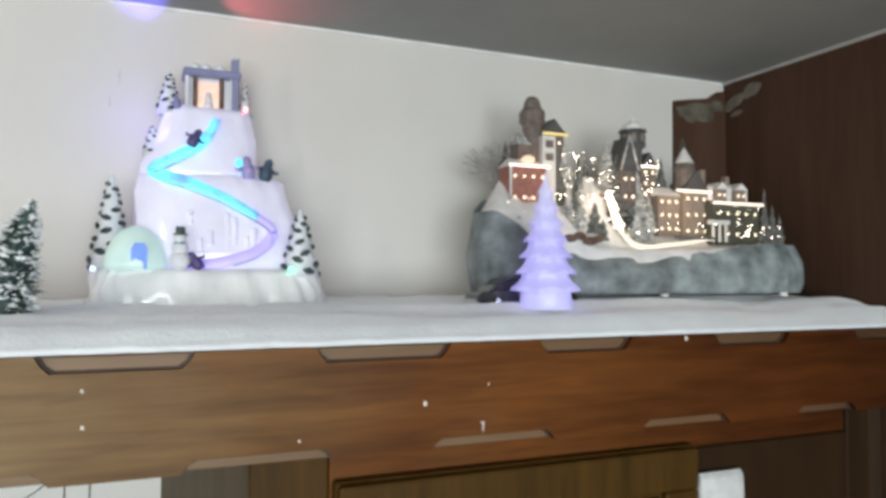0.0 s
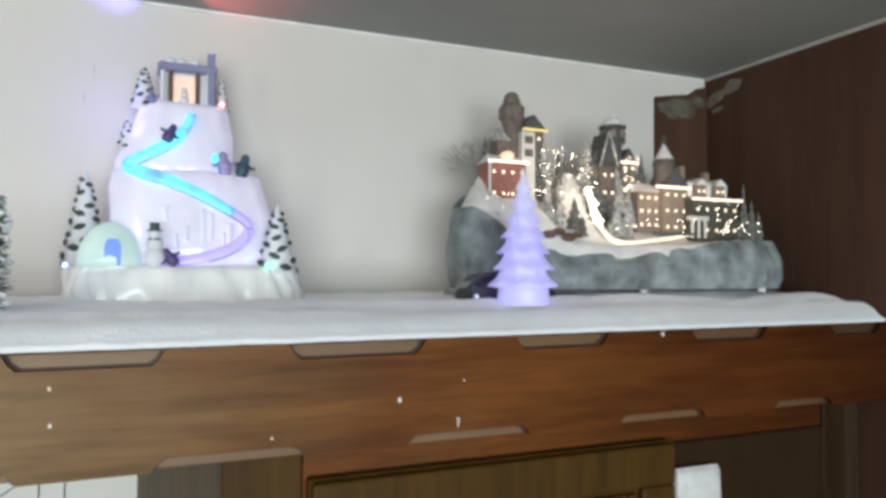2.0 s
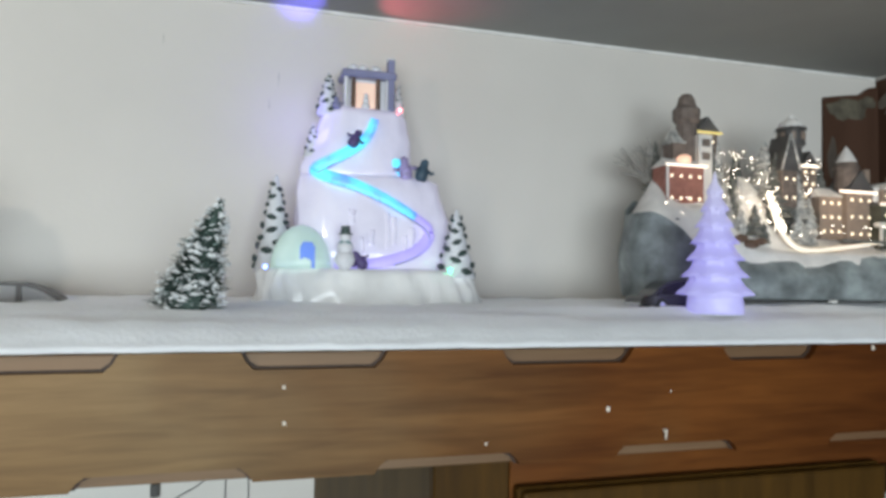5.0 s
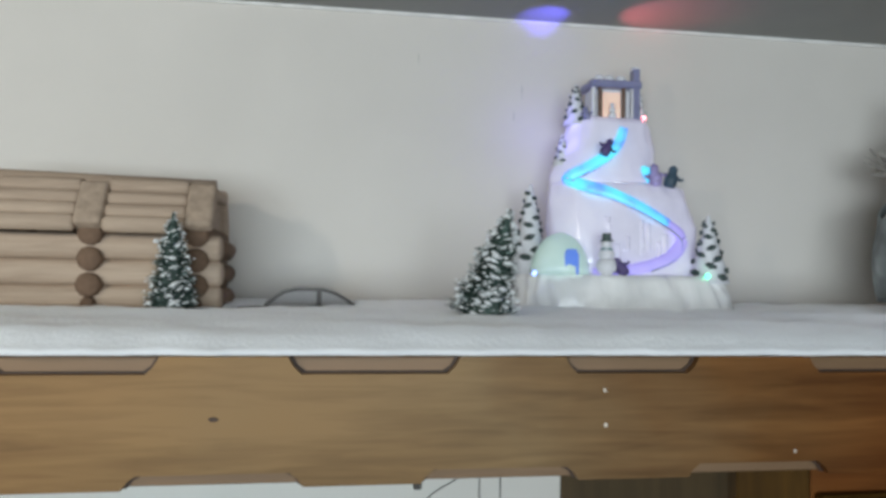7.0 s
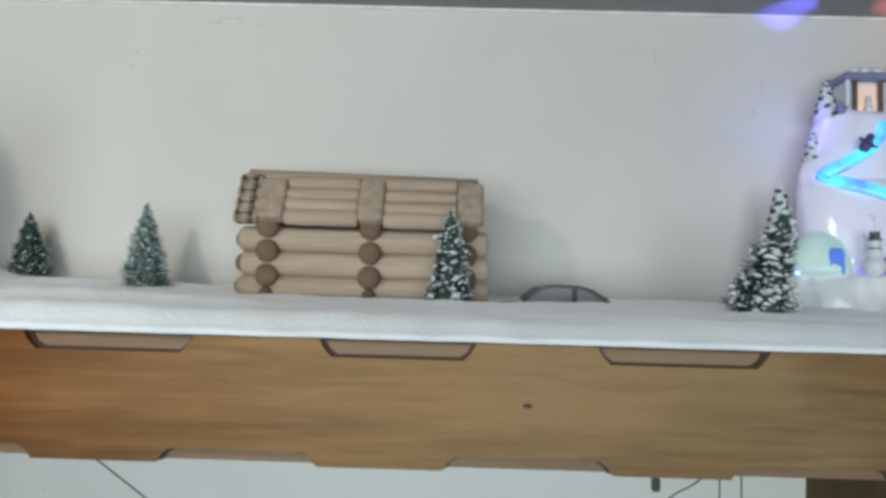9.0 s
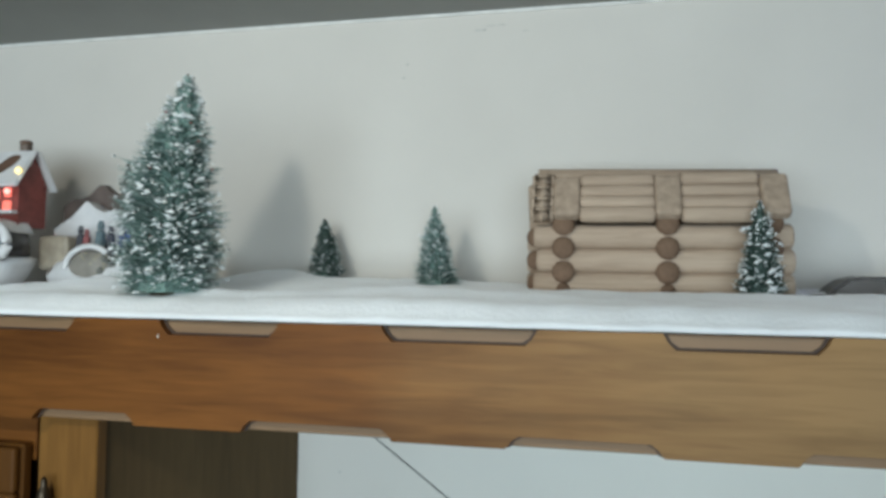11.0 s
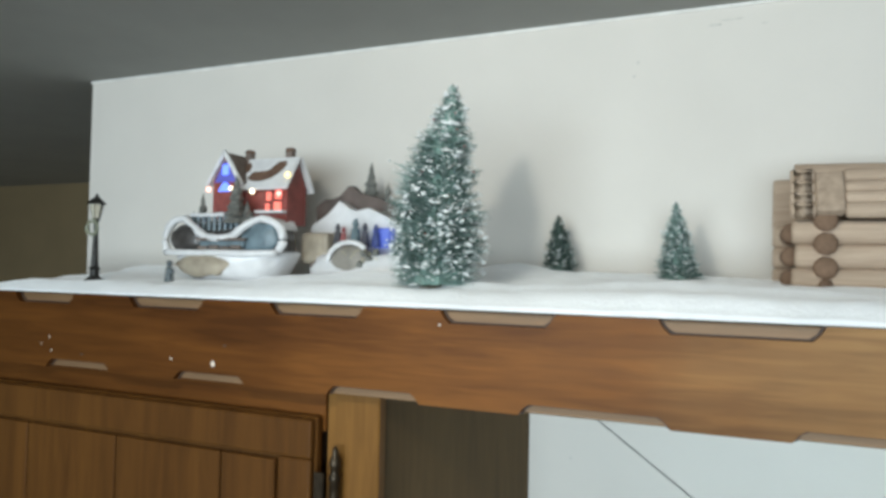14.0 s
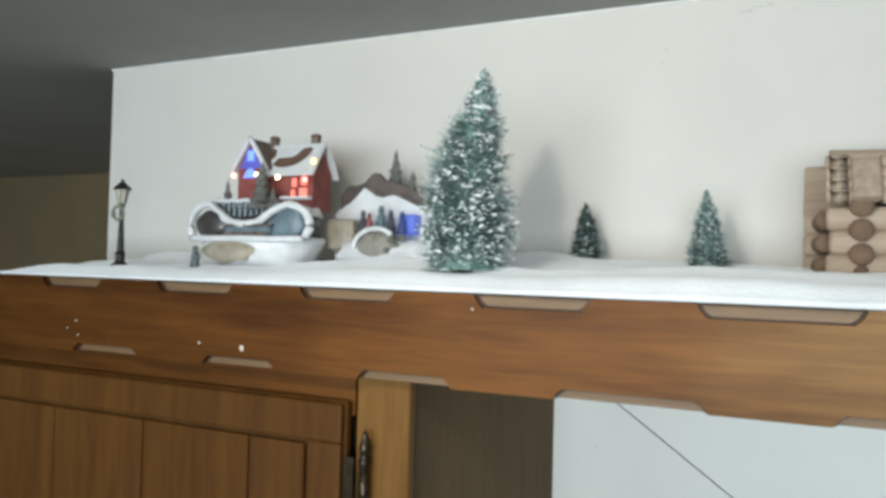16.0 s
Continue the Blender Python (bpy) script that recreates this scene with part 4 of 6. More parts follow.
def patch_tree(parent, x, y, z, h, r, n, seed):
    """A white cone tree with dark painted bough tips."""
    rnd = random.Random(seed)
    bm = newbm()
    prof = []
    tiers = max(3, int(h / 0.018))
    for k in range(tiers):
        a, c = k / tiers, (k + 1) / tiers
        prof += [(r * (1 - a * 0.9), h * a), (r * (1 - c * 0.9) * 0.92, h * (c - 0.15 / tiers))]
    prof.append((0.0008, h))
    lathe(bm, prof, c=(x, y, z), seg=14, wob=0.16, freq=2.5)
    tree = wpart("tree", bm, TREEW, parent, "snowy white cone tree with dark dashes", smooth=True)
    bm = newbm()
    for i in range(n):
        k = (i + 0.3) / n * 0.9
        a = i * 2.39996 + rnd.uniform(-0.3, 0.3)
        rr = r * (1 - k * 0.9) * 1.0
        s = r * 0.23 * (1.1 - 0.5 * k)
        bmesh.ops.create_icosphere(bm, subdivisions=1, radius=s, matrix=Matrix.Translation((x + rr * math.cos(a), y + rr * math.sin(a), z + h * k + h * 0.02)) @ pose(0, 0, 0, 0, rnd.uniform(-25, 25), math.degrees(a) + 90) @ Matrix.Diagonal((1.5, 0.6, 0.75, 1)))
    wpart("bough_tips", bm, DARKG, tree, "dark green painted bough tips")
    return tree


def penguin(parent, x, y, z, s, tilt, name="penguin_figure", m=None):
    """A small rounded bird figure in one mesh."""
    bm = newbm()
    M = Matrix.Translation((x, y, z)) @ pose(0, 0, 0, 0, tilt, 0)
    lathe(bm, [(0.2 * s, 0), (0.27 * s, 0.10 * s), (0.30 * s, 0.32 * s), (0.25 * s, 0.55 * s), (0.18 * s, 0.66 * s), (0.20 * s, 0.78 * s), (0.17 * s, 0.92 * s), (0.04 * s, 1.02 * s)], seg=12)
    for sg in (-1, 1):
        sweep(bm, [Vector((sg * 0.22 * s, 0, 0.55 * s)), Vector((sg * 0.38 * s, -0.08 * s, 0.42 * s)), Vector((sg * 0.50 * s, -0.12 * s, 0.50 * s))], 0.07 * s, 6)
    bmesh.ops.transform(bm, matrix=M, verts=bm.verts[:])
    return wpart(name, bm, m or PURPLE, parent, "small dark purple bird figure", smooth=True)


def ski_hill():
    toy = thing("light_up_ski_hill", (0.153, 0.915, ZB), "glossy white light-up ski hill with a glowing slide", "christmas ornament")
    bm = newbm()
    loft(bm, HILL, seg=120, wob=0.008, freq=50, power=2.6, ripple=0.0020, ripples=27)
    wpart("base", bm, GLAZE_B, toy, "glossy white base with icicle ripples", smooth=True)
    bm = newbm()
    loft(bm, BODY, seg=72, wob=0.007, freq=38, power=2.3, ripple=0.0010, ripples=19)
    wpart("lower_slope", bm, GLAZE, toy, smooth=True)
    bm = newbm()
    loft(bm, UPPER, seg=60, wob=0.006, freq=38, power=2.3, ripple=0.0008, ripples=15)
    wpart("upper_slope", bm, GLAZE, toy, smooth=True)
    # icicle runs on the lower face
    bm = newbm()
    rnd = random.Random(9)
    for i in range(9):
        x = 0.118 + 0.0095 * i + rnd.uniform(-0.002, 0.002)
        z0 = rnd.uniform(2.222, 2.262) - 0.25 * max(0, x - 0.16)
        n = rnd.randint(3, 6)
        pts = smooth_path([(x + rnd.uniform(-0.0008, 0.0008), hill_front(x, z0 - 0.008 * k) + 0.0012 + 0.0008 * k, z0 - 0.008 * k) for k in range(n)], 3)
        sweep(bm, pts, rnd.uniform(0.0026, 0.0042), 10)
    wpart("icicles", bm, GLAZE, toy, "raised icicle runs", smooth=True)
    # slide
    run = [(0.154, 2.366), (0.148, 2.350), (0.136, 2.335), (0.110, 2.318), (0.092, 2.308), (0.090, 2.302), (0.107, 2.294), (0.127, 2.288), (0.153, 2.277), (0.176, 2.266), (0.198, 2.254)]
    low = [(0.198, 2.254), (0.213, 2.242), (0.212, 2.228), (0.196, 2.214), (0.172, 2.205), (0.140, 2.199), (0.108, 2.197)]

    def ribbon(pts, w, depth, name, material, label):
        bm = newbm()
        P = smooth_path([(x, hill_front(x, z) - 0.0025, z) for x, z in pts], 6)
        rows = []
        for i, p in enumerate(P):
            d = (P[min(i + 1, len(P) - 1)] - P[max(i - 1, 0)])
            d.y = 0
            d.normalize()
            n = Vector((-d.z, 0, d.x))
            if n.z < 0:
                n = -n
            ww = w * (0.75 + 0.5 * math.sin(math.pi * i / (len(P) - 1)))
            rows.append([bm.verts.new(p + n * ww + Vector((0, 0.004, 0))), bm.verts.new(p + n * ww + Vector((0, -depth * 0.2, 0))), bm.verts.new(p + Vector((0, -depth * 0.5, 0))), bm.verts.new(p - n * ww + Vector((0, -depth, 0))), bm.verts.new(p - n * ww + Vector((0, 0.004, 0)))])
        for a, c in zip(rows, rows[1:]):
            for j in range(4):
                bm.faces.new((a[j], a[j + 1], c[j + 1], c[j]))
            bm.faces.new((a[4], a[0], c[0], c[4]))
        bm.faces.new(rows[0])
        bm.faces.new(rows[-1][::-1])
        return wpart(name, bm, material, toy, label, smooth=True)

    ribbon(run, 0.0055, 0.004, "slide", SLIDE, "glowing cyan slide")
    ribbon(low, 0.0052, 0.003, "slide_end", SLIDE_V, "violet-lit lower end of the slide")
    # the lip's darker colour draws the shade line along the slide's lower edge
    for pts, off in ((run, -0.0068), (low[:5], -0.0062)):
        bm = newbm()
        P = smooth_path([(x, hill_front(x, z) - 0.005, z) for x, z in pts], 5)
        sweep(bm, [p + Vector((0, 0, off)) for p in P], 0.0012, 6)
        wpart("slide_lip", bm, mat("lip_shade", (0.42, 0.42, 0.60), 0.2, coat=0.5), toy, smooth=True)
    # small glowing pool on the ledge
    bm = newbm()
    ball(bm, (0.180, hill_front(0.18, 2.312) + 0.001, 2.312), 0.012, 2, (1.1, 0.35, 0.9))
    wpart("ice_pool", bm, SLIDE, toy, "small glowing blue ice pool", smooth=True)
    # igloo
    bm = newbm()
    prof = [(0.0325 * math.cos(a), 0.047 * math.sin(a)) for a in [i * math.pi / 2 / 9 for i in range(9)]] + [(0.0008, 0.0475)]
    lathe(bm, prof, c=(0.073, 0.897, 2.1935), seg=28, wob=0.02)
    ig = wpart("igloo", bm, IGLOO, toy, "small igloo lit pale green", smooth=True)
    bm = newbm()
    prism(bm, [(0.069, 2.194), (0.084, 2.194), (0.084, 2.215), (0.081, 2.221), (0.072, 2.221), (0.069, 2.215)], 0.8655, 0.876)
    wpart("igloo_door", bm, DOORB, ig, "blue arched doorway")
    # trees
    patch_tree(toy, 0.047, 0.930, 2.190, 0.108, 0.0235, 34, 1)
    patch_tree(toy, 0.246, 0.890, 2.186, 0.079, 0.0225, 28, 2)
    patch_tree(toy, 0.104, 0.940, 2.372, 0.050, 0.0145, 24, 3)
    patch_tree(toy, 0.087, 0.938, 2.322, 0.038, 0.0110, 16, 4)
    patch_tree(toy, 0.189, 0.950, 2.378, 0.042, 0.0085, 14, 5)
    # house on the top
    hx0, hx1, hy0, hy1, hz = 0.120, 0.180, 0.928, 0.965, 2.3795
    house = wpart("house_walls", boxbm(hx0 + 0.004, hx1 - 0.004, hy0 + 0.009, hy1, hz - 0.004, hz + 0.040, bevel=0.001), FIGW, toy, "white house front")
    bm = boxbm(0.1335, 0.1585, hy0 + 0.0078, hy0 + 0.0092, hz, hz + 0.033)
    wpart("doorway", bm, WARM, house, "warmly lit doorway")
    for x in (0.123, 0.1315, 0.1605, 0.172):
        bm = newbm()
        tube(bm, (x, hy0 + 0.003, hz - 0.002), (x, hy0 + 0.003, hz + 0.038), 0.0026, seg=8)
        wpart("column", bm, BROWNP if x in (0.1315, 0.1605) else FIGW, toy)
    wpart("roof", boxbm(hx0 - 0.002, hx1 + 0.002, hy0 - 0.003, hy1, hz + 0.037, hz + 0.046, bevel=0.002), BLUEP, toy, "blue painted flat roof")
    for x in (0.131, 0.143, 0.158):
        bm = newbm()
        ball(bm, (x, hy0 + 0.006, hz + 0.048), 0.0065, 2, (1, 1, 0.85))
        wpart("roof_snow", bm, TREEW, toy, smooth=True)
    bm = boxbm(0.1715, 0.1795, hy0 - 0.001, hy0 + 0.011, hz - 0.004, hz + 0.061, bevel=0.0008)
    ch = wpart("chimney", bm, BLUEP, toy, "slate blue chimney with a snow cap")
    bm = newbm()
    ball(bm, (0.1755, hy0 + 0.005, hz + 0.0615), 0.006, 2, (1, 1, 0.55))
    wpart("chimney_snow", bm, FIGW, ch, smooth=True)
    # figures
    bm = newbm()
    ball(bm, (0.116, 0.868, 2.2035), 0.0112, 2)
    ball(bm, (0.116, 0.868, 2.2165), 0.0088, 2)
    ball(bm, (0.116, 0.868, 2.2268), 0.0064, 2)
    tube(bm, (0.116, 0.868, 2.2305), (0.116, 0.868, 2.2315), 0.0075, seg=12)
    tube(bm, (0.116, 0.868, 2.2305), (0.116, 0.868, 2.2390), 0.0048, seg=12)
    fig = wpart("snowman_figure", bm, [FIGW, DARKG, TEAL], toy, "white snowman figure with a dark top hat", smooth=False)
    for p in fig.data.polygons:
        z = p.center.z + ZB
        p.material_index = 1 if z > 2.2300 else (2 if 2.2200 < z < 2.2226 else 0)
    penguin(toy, 0.190, 0.905, 2.2975, 0.026, -8, m=mat("figure_violet", (0.36, 0.30, 0.55), 0.45, vary=0.35, scale=220))
    penguin(toy, 0.207, 0.908, 2.2970, 0.026, 14, m=mat("figure_dark_teal", (0.05, 0.09, 0.13), 0.5, vary=0.3))
    penguin(toy, 0.113, 0.924, 2.376, 0.015, -10, m=BLUEP)
    bm = newbm()
    ball(bm, (0.146, 0.930, 2.3835), 0.0052, 2)
    ball(bm, (0.146, 0.930, 2.3905), 0.0040, 2)
    ball(bm, (0.146, 0.930, 2.3960), 0.0031, 2)
    wpart("doorway_figure", bm, FIGW, toy, "tiny white snowman in the doorway", smooth=True)
    penguin(toy, 0.126, hill_front(0.126, 2.335) - 0.008, 2.3315, 0.021, 28)
    penguin(toy, 0.137, 0.866, 2.1945, 0.021, -35)
    # small coloured lamps on the toy
    for x, y, z, c in ((0.034, 0.862, 2.1945, (0.2, 0.3, 1.0)), (0.232, 0.866, 2.1945, (0.1, 1.0, 0.5)), (0.1885, 0.936, 2.384, (1.0, 0.25, 0.3))):
        bm = newbm()
        ball(bm, (x, y, z), 0.0026, 2)
        wpart("bulb", bm, mat("bulb_%d" % int(x * 1000), c, 0.3, emit=c, emit_power=6), toy, "small coloured bulb", smooth=True)
    return toy


ski_hill()
# the hill's own LEDs: what they throw on the wall and ceiling
lamp("hill_led_blue", "SPOT", (0.092, 0.925, 2.445), (0.074, 0.962, 2.5115), 0.85, (0.14, 0.12, 1.0), 0.004, spot=48)
lamp("hill_led_red", "SPOT", (0.160, 0.952, 2.440), (0.208, 0.936, 2.5115), 0.34, (1.0, 0.16, 0.2), 0.004, spot=75)
lamp("hill_led_side", "POINT", (0.066, 0.925, 2.368), (0, 0, 0), 0.055, (0.22, 0.18, 1.0), 0.012)


# ---------- village on a rock base ----------
ROCK = mat("painted_rock", (0.25, 0.28, 0.28), 0.6, vary=0.35, scale=45, stain=0.5, stain_scale=18, bump=0.9, bump_scale=60)
VSNOW = mat("village_snow", (0.82, 0.79, 0.75), 0.7, vary=0.06, scale=80, stain=0.12, stain_scale=22, bump=0.5, bump_scale=120)
BRICKR = mat("brick_red", (0.33, 0.135, 0.10), 0.7, vary=0.2, scale=120)
STUCCO = mat("stucco_tan", (0.27, 0.205, 0.16), 0.7, vary=0.15, scale=90)
STONEB = mat("stone_brown", (0.16, 0.125, 0.105), 0.75, vary=0.3, scale=110, bump=0.6)
GREENP = mat("house_green", (0.075, 0.075, 0.055), 0.7, vary=0.2)
WHITEP = mat("white_trim", (0.72, 0.69, 0.64), 0.6, vary=0.06)
SLATE = mat("slate_dark", (0.085, 0.08, 0.078), 0.6, vary=0.3)
FAIRY = mat("fairy_light", (1, 0.9, 0.7), 0.4, emit=(1.0, 0.88, 0.70), emit_power=14.0)
WINLIT = mat("lit_window", (0.9, 0.75, 0.5), 0.4, emit=(1.0, 0.86, 0.66), emit_power=1.8)
PATHG = mat("path_glow", (0.9, 0.85, 0.75), 0.6, vary=0.3, scale=150, emit=(1.0, 0.84, 0.64), emit_power=0.62)
FIRD = mat("fir_dark", (0.15, 0.152, 0.138), 0.75, vary=0.4, scale=150, bump=0.6, bump_scale=300)
FIRF = mat("fir_frosted", (0.50, 0.49, 0.46), 0.75, vary=0.5, scale=200, stain=0.4, stain_scale=60, bump=0.6, bump_scale=300)
VC = Vector((0.742, 0.876))
VROT = radians(-9)


def v_local(x, y):
    dx, dy = x - VC.x, y - VC.y
    return dx * math.cos(-VROT) - dy * math.sin(-VROT), dx * math.sin(-VROT) + dy * math.cos(-VROT)


def v_world(u, v):
    return VC.x + u * math.cos(VROT) - v * math.sin(VROT), VC.y + u * math.sin(VROT) + v * math.cos(VROT)


VA, VB = 0.250, 0.064


def v_lip(u, ang):
    """Height of the rock's rim."""
    z = 2.211 + 0.006 * sstep(-0.10, -0.16, u) + 0.054 * sstep(-0.160, -0.240, u) + 0.022 * sstep(-0.05, 0.20, u)
    z += 0.040 * sstep(0.0, 0.9, math.sin(ang)) * (1 - 0.5 * sstep(0.05, 0.2, u))
    return z + 0.005 * noise.noise((u * 30, ang * 2, 4))


def v_top(u, v):
    k = sstep(-0.032, 0.045, v)
    z = 2.224 + 0.030 * k + 0.056 * sstep(-0.09, -0.16, u) * sstep(-0.075, -0.038, v) + 0.022 * sstep(-0.02, -0.12, u) * k
    z += 0.066 * math.exp(-((u + 0.072) / 0.034) ** 2) * sstep(-0.030, 0.004, v)
    z += 0.026 * sstep(-0.185, -0.225, u)
    return z + 0.006 * noise.noise((u * 28, v * 28, 1.7))


def fir(bm, x, y, z, h, r, seed):
    rnd = random.Random(seed)
    prof = []
    t = max(3, int(h / 0.011))
    for k in range(t):
        a, c = k / t, (k + 1) / t
        prof += [(r * (1 - 0.93 * a), h * a), (r * (1 - 0.93 * c) * 0.72, h * (c - 0.25 / t))]
    prof.append((0.0005, h))
    lathe(bm, prof, c=(x, y, z), seg=11, wob=0.45, freq=2.2 + rnd.random())


def cottage(parent, name, x0, x1, y0, y1, z0, z1, zr, wall_m, roof_m, label, rows=2, cols=3, along=True, win=WINLIT):
    w = wpart(name, boxbm(x0, x1, y0, y1, z0, z1, bevel=0.0006), wall_m, parent, label)
    bm = newbm()
    o = 0.0022
    if along:
        ym = (y0 + y1) / 2
        a = [(x0 - o, y0 - o, z1), (x0 - o, y1 + o, z1), (x0 + 0.004, ym, zr)]
        c = [(x1 + o, y0 - o, z1), (x1 + o, y1 + o, z1), (x1 - 0.004, ym, zr)]
    else:
        xm = (x0 + x1) / 2
        a = [(x0 - o, y0 - o, z1), (x1 + o, y0 - o, z1), (xm, y0 - o, zr)]
        c = [(x0 - o, y1 + o, z1), (x1 + o, y1 + o, z1), (xm, y1 + o, zr)]
    va, vc = [bm.verts.new(p) for p in a], [bm.verts.new(p) for p in c]
    bm.faces.new(va)
    bm.faces.new(vc[::-1])
    for i in range(3):
        bm.faces.new((va[i], vc[i], vc[(i + 1) % 3], va[(i + 1) % 3]))
    wpart("roof", bm, roof_m, w)
    for r in range(rows):
        for k in range(cols):
            cx = x0 + (x1 - x0) * (k + 0.5) / cols
            cz = z0 + (z1 - z0) * (r + 0.55) / rows
            s = min((x1 - x0) / cols * 0.13, 0.0014)
            wpart("window", boxbm(cx - s, cx + s, y0 - 0.0012, y0 + 0.0004, cz - s * 1.3, cz + s * 1.3), win, w)
    return w


def village():
    ZV = 2.1625
    vil = thing("village_ornament", (VC.x, VC.y, 2.160), "snowy light-up village on a grey rock base", "christmas ornament")
    # rock skirt
    bm = newbm()
    seg, lev = 150, 12
    rings = []
    for j in range(lev + 1):
        ring = []
        for i in range(seg):
            a = 2 * math.pi * i / seg
            ca, sa = math.cos(a), math.sin(a)
            e = 2 / 3.0
            u, v = (VA if ca > 0 else VA * 1.015) * math.copysign(abs(ca) ** e, ca), VB * math.copysign(abs(sa) ** e, sa)
            k = j / lev
            top = v_lip(u, a)
            bulge = 0.006 * math.sin(math.pi * k) - 0.012 * k * k * (1 - sstep(-0.3, -0.9, ca))
            lump = 0.0055 * noise.noise((u * 42, k * 1.2, sa * 2)) + 0.004 * noise.noise((u * 95, k * 3, sa * 3))
            x, y = v_world(u + ca * (bulge + lump), v + sa * (bulge + lump))
            ring.append(bm.verts.new((x, y, ZV + (top - ZV) * k)))
        rings.append(ring)
    for a, c in zip(rings, rings[1:]):
        for i in range(seg):
            bm.faces.new((a[i], a[(i + 1) % seg], c[(i + 1) % seg], c[i]))
    bm.faces.new(rings[0][::-1])
    wpart("rock_base", bm, ROCK, vil, "grey-blue painted rock side", smooth=True)
    # snowy ground inside the rim
    bm = newbm()
    rr = 14
    rings = []
    for j in range(rr + 1):
        ring = []
        for i in range(seg):
            a = 2 * math.pi * i / seg
            ca, sa = math.cos(a), math.sin(a)
            e = 2 / 3.0
            k = 1.012 - j / rr * 0.992
            u, v = k * ((VA if ca > 0 else VA * 1.015) - 0.010) * math.copysign(abs(ca) ** e, ca), k * (VB - 0.010) * math.copysign(abs(sa) ** e, sa)
            lip = v_lip(u, a)
            mixv = sstep(1.0, 0.84, k)
            z = (lip + 0.0035) * (1 - mixv) + v_top(u, v) * mixv
            if j == 0:
                z = lip - 0.012 - 0.010 * abs(noise.noise((u * 40, sa, 2)))
                u, v = u * 1.012, v * 1.05
            x, y = v_world(u, v)
            ring.append(bm.verts.new((x, y, z)))
        rings.append(ring)
    for a, c in zip(rings, rings[1:]):
        for i in range(seg):
            bm.faces.new((a[i], a[(i + 1) % seg], c[(i + 1) % seg], c[i]))
    bm.faces.new(rings[-1])
    wpart("snow_ground", bm, VSNOW, vil, "off-white snow over the rock", smooth=True)
    wpart("base_plate", boxbm(0.52, 0.95, 0.84, 0.905, ZV - 0.003, ZV + 0.0005, bevel=0.001), SLATE, vil)
    for u, v in ((-0.2, -0.05), (0.0, -0.055), (0.19, -0.055), (-0.2, 0.05), (0.19, 0.05)):
        x, y = v_world(u, v)
        z = ZV - 0.004
        bm = newbm()
        tube(bm, (x, y, z), (x, y, ZV + 0.002), 0.006, seg=12)
        wpart("foot", bm, WHITEP, vil)
    # buildings
    cottage(vil, "school", 0.531, 0.588, 0.888, 0.920, 2.276, 2.334, 2.346, BRICKR, VSNOW, "red brick school with lit white eaves", 2, 4)
    wpart("eave_lights", boxbm(0.528, 0.591, 0.8845, 0.8865, 2.3335, 2.3365), mat("eave_glow", (1, 0.9, 0.8), 0.4, emit=(1, 0.84, 0.68), emit_power=1.4), vil, "glowing white eaves")
    wpart("corner_trim", boxbm(0.5295, 0.5325, 0.8860, 0.8876, 2.292, 2.334), WHITEP, vil)
    bm = newbm()
    ball(bm, (0.564, 0.898, 2.345), 0.010, 2, (1, 1, 0.7))
    wpart("cupola", bm, mat("cupola_glow", (0.9, 0.6, 0.45), 0.5, emit=(1, 0.6, 0.4), emit_power=0.7), vil, smooth=True)
    tw = wpart("white_tower", boxbm(0.584, 0.605, 0.892, 0.910, 2.270, 2.380, bevel=0.0006), WHITEP, vil, "white bell tower with dark openings")
    for z in (2.369, 2.351):
        wpart("opening", boxbm(0.5885, 0.6005, 0.8905, 0.8925, z - 0.0055, z + 0.0045), STONEB, tw)
    bm = newbm()
    lathe(bm, [(0.0145, 2.32), (0.0135, 2.396), (0.0180, 2.401), (0.0180, 2.416), (0.013, 2.421), (0.010, 2.433), (0.006, 2.437)], c=(0.580, 0.914, 0), seg=10)
    wpart("stone_tower", bm, STONEB, vil, "brown stone tower with a wide head")
    cottage(vil, "hall", 0.553, 0.606, 0.905, 0.930, 2.32, 2.368, 2.388, STONEB, FIRF, "grey hall with a frosted roof", 1, 3)
    cottage(vil, "chapel", 0.606, 0.640, 0.925, 0.950, 2.33, 2.392, 2.413, STONEB, SLATE, "dark stone chapel", 2, 2, along=False)
    wpart("gold_ledge", boxbm(0.604, 0.645, 0.921, 0.926, 2.389, 2.392), mat("gold_glow", (0.6, 0.5, 0.2), 0.4, emit=(0.8, 0.62, 0.2), emit_power=0.8), vil, "gold lit ledge")
    bm = newbm()
    lathe(bm, [(0.014, 2.30), (0.0135, 2.372), (0.019, 2.376), (0.019, 2.379), (0.0175, 2.380), (0.0175, 2.396), (0.0205, 2.397), (0.020, 2.400)], c=(0.740, 0.896, 0), seg=14)
    rot = wpart("round_tower", bm, SLATE, vil, "dark round tower with a snow dome")
    bm = newbm()
    lathe(bm, [(0.0185, 2.400), (0.015, 2.408), (0.006, 2.413), (0.004, 2.418), (0.0005, 2.420)], c=(0.740, 0.896, 0), seg=14)
    wpart("dome", bm, VSNOW, rot)
    for i in range(8):
        a = i * math.pi / 4 + 0.2
        wpart("arch", boxbm(-0.0028, 0.0028, -0.0186, -0.0172, 2.382, 2.393, m=Matrix.Translation((0.740, 0.896, 0)) @ pose(0, 0, 0, 0, 0, math.degrees(a))), STUCCO, rot)
    cottage(vil, "chalet", 0.698, 0.724, 0.868, 0.90, 2.285, 2.335, 2.384, STONEB, SLATE, "dark chalet with a steep roof", 2, 2, along=False)
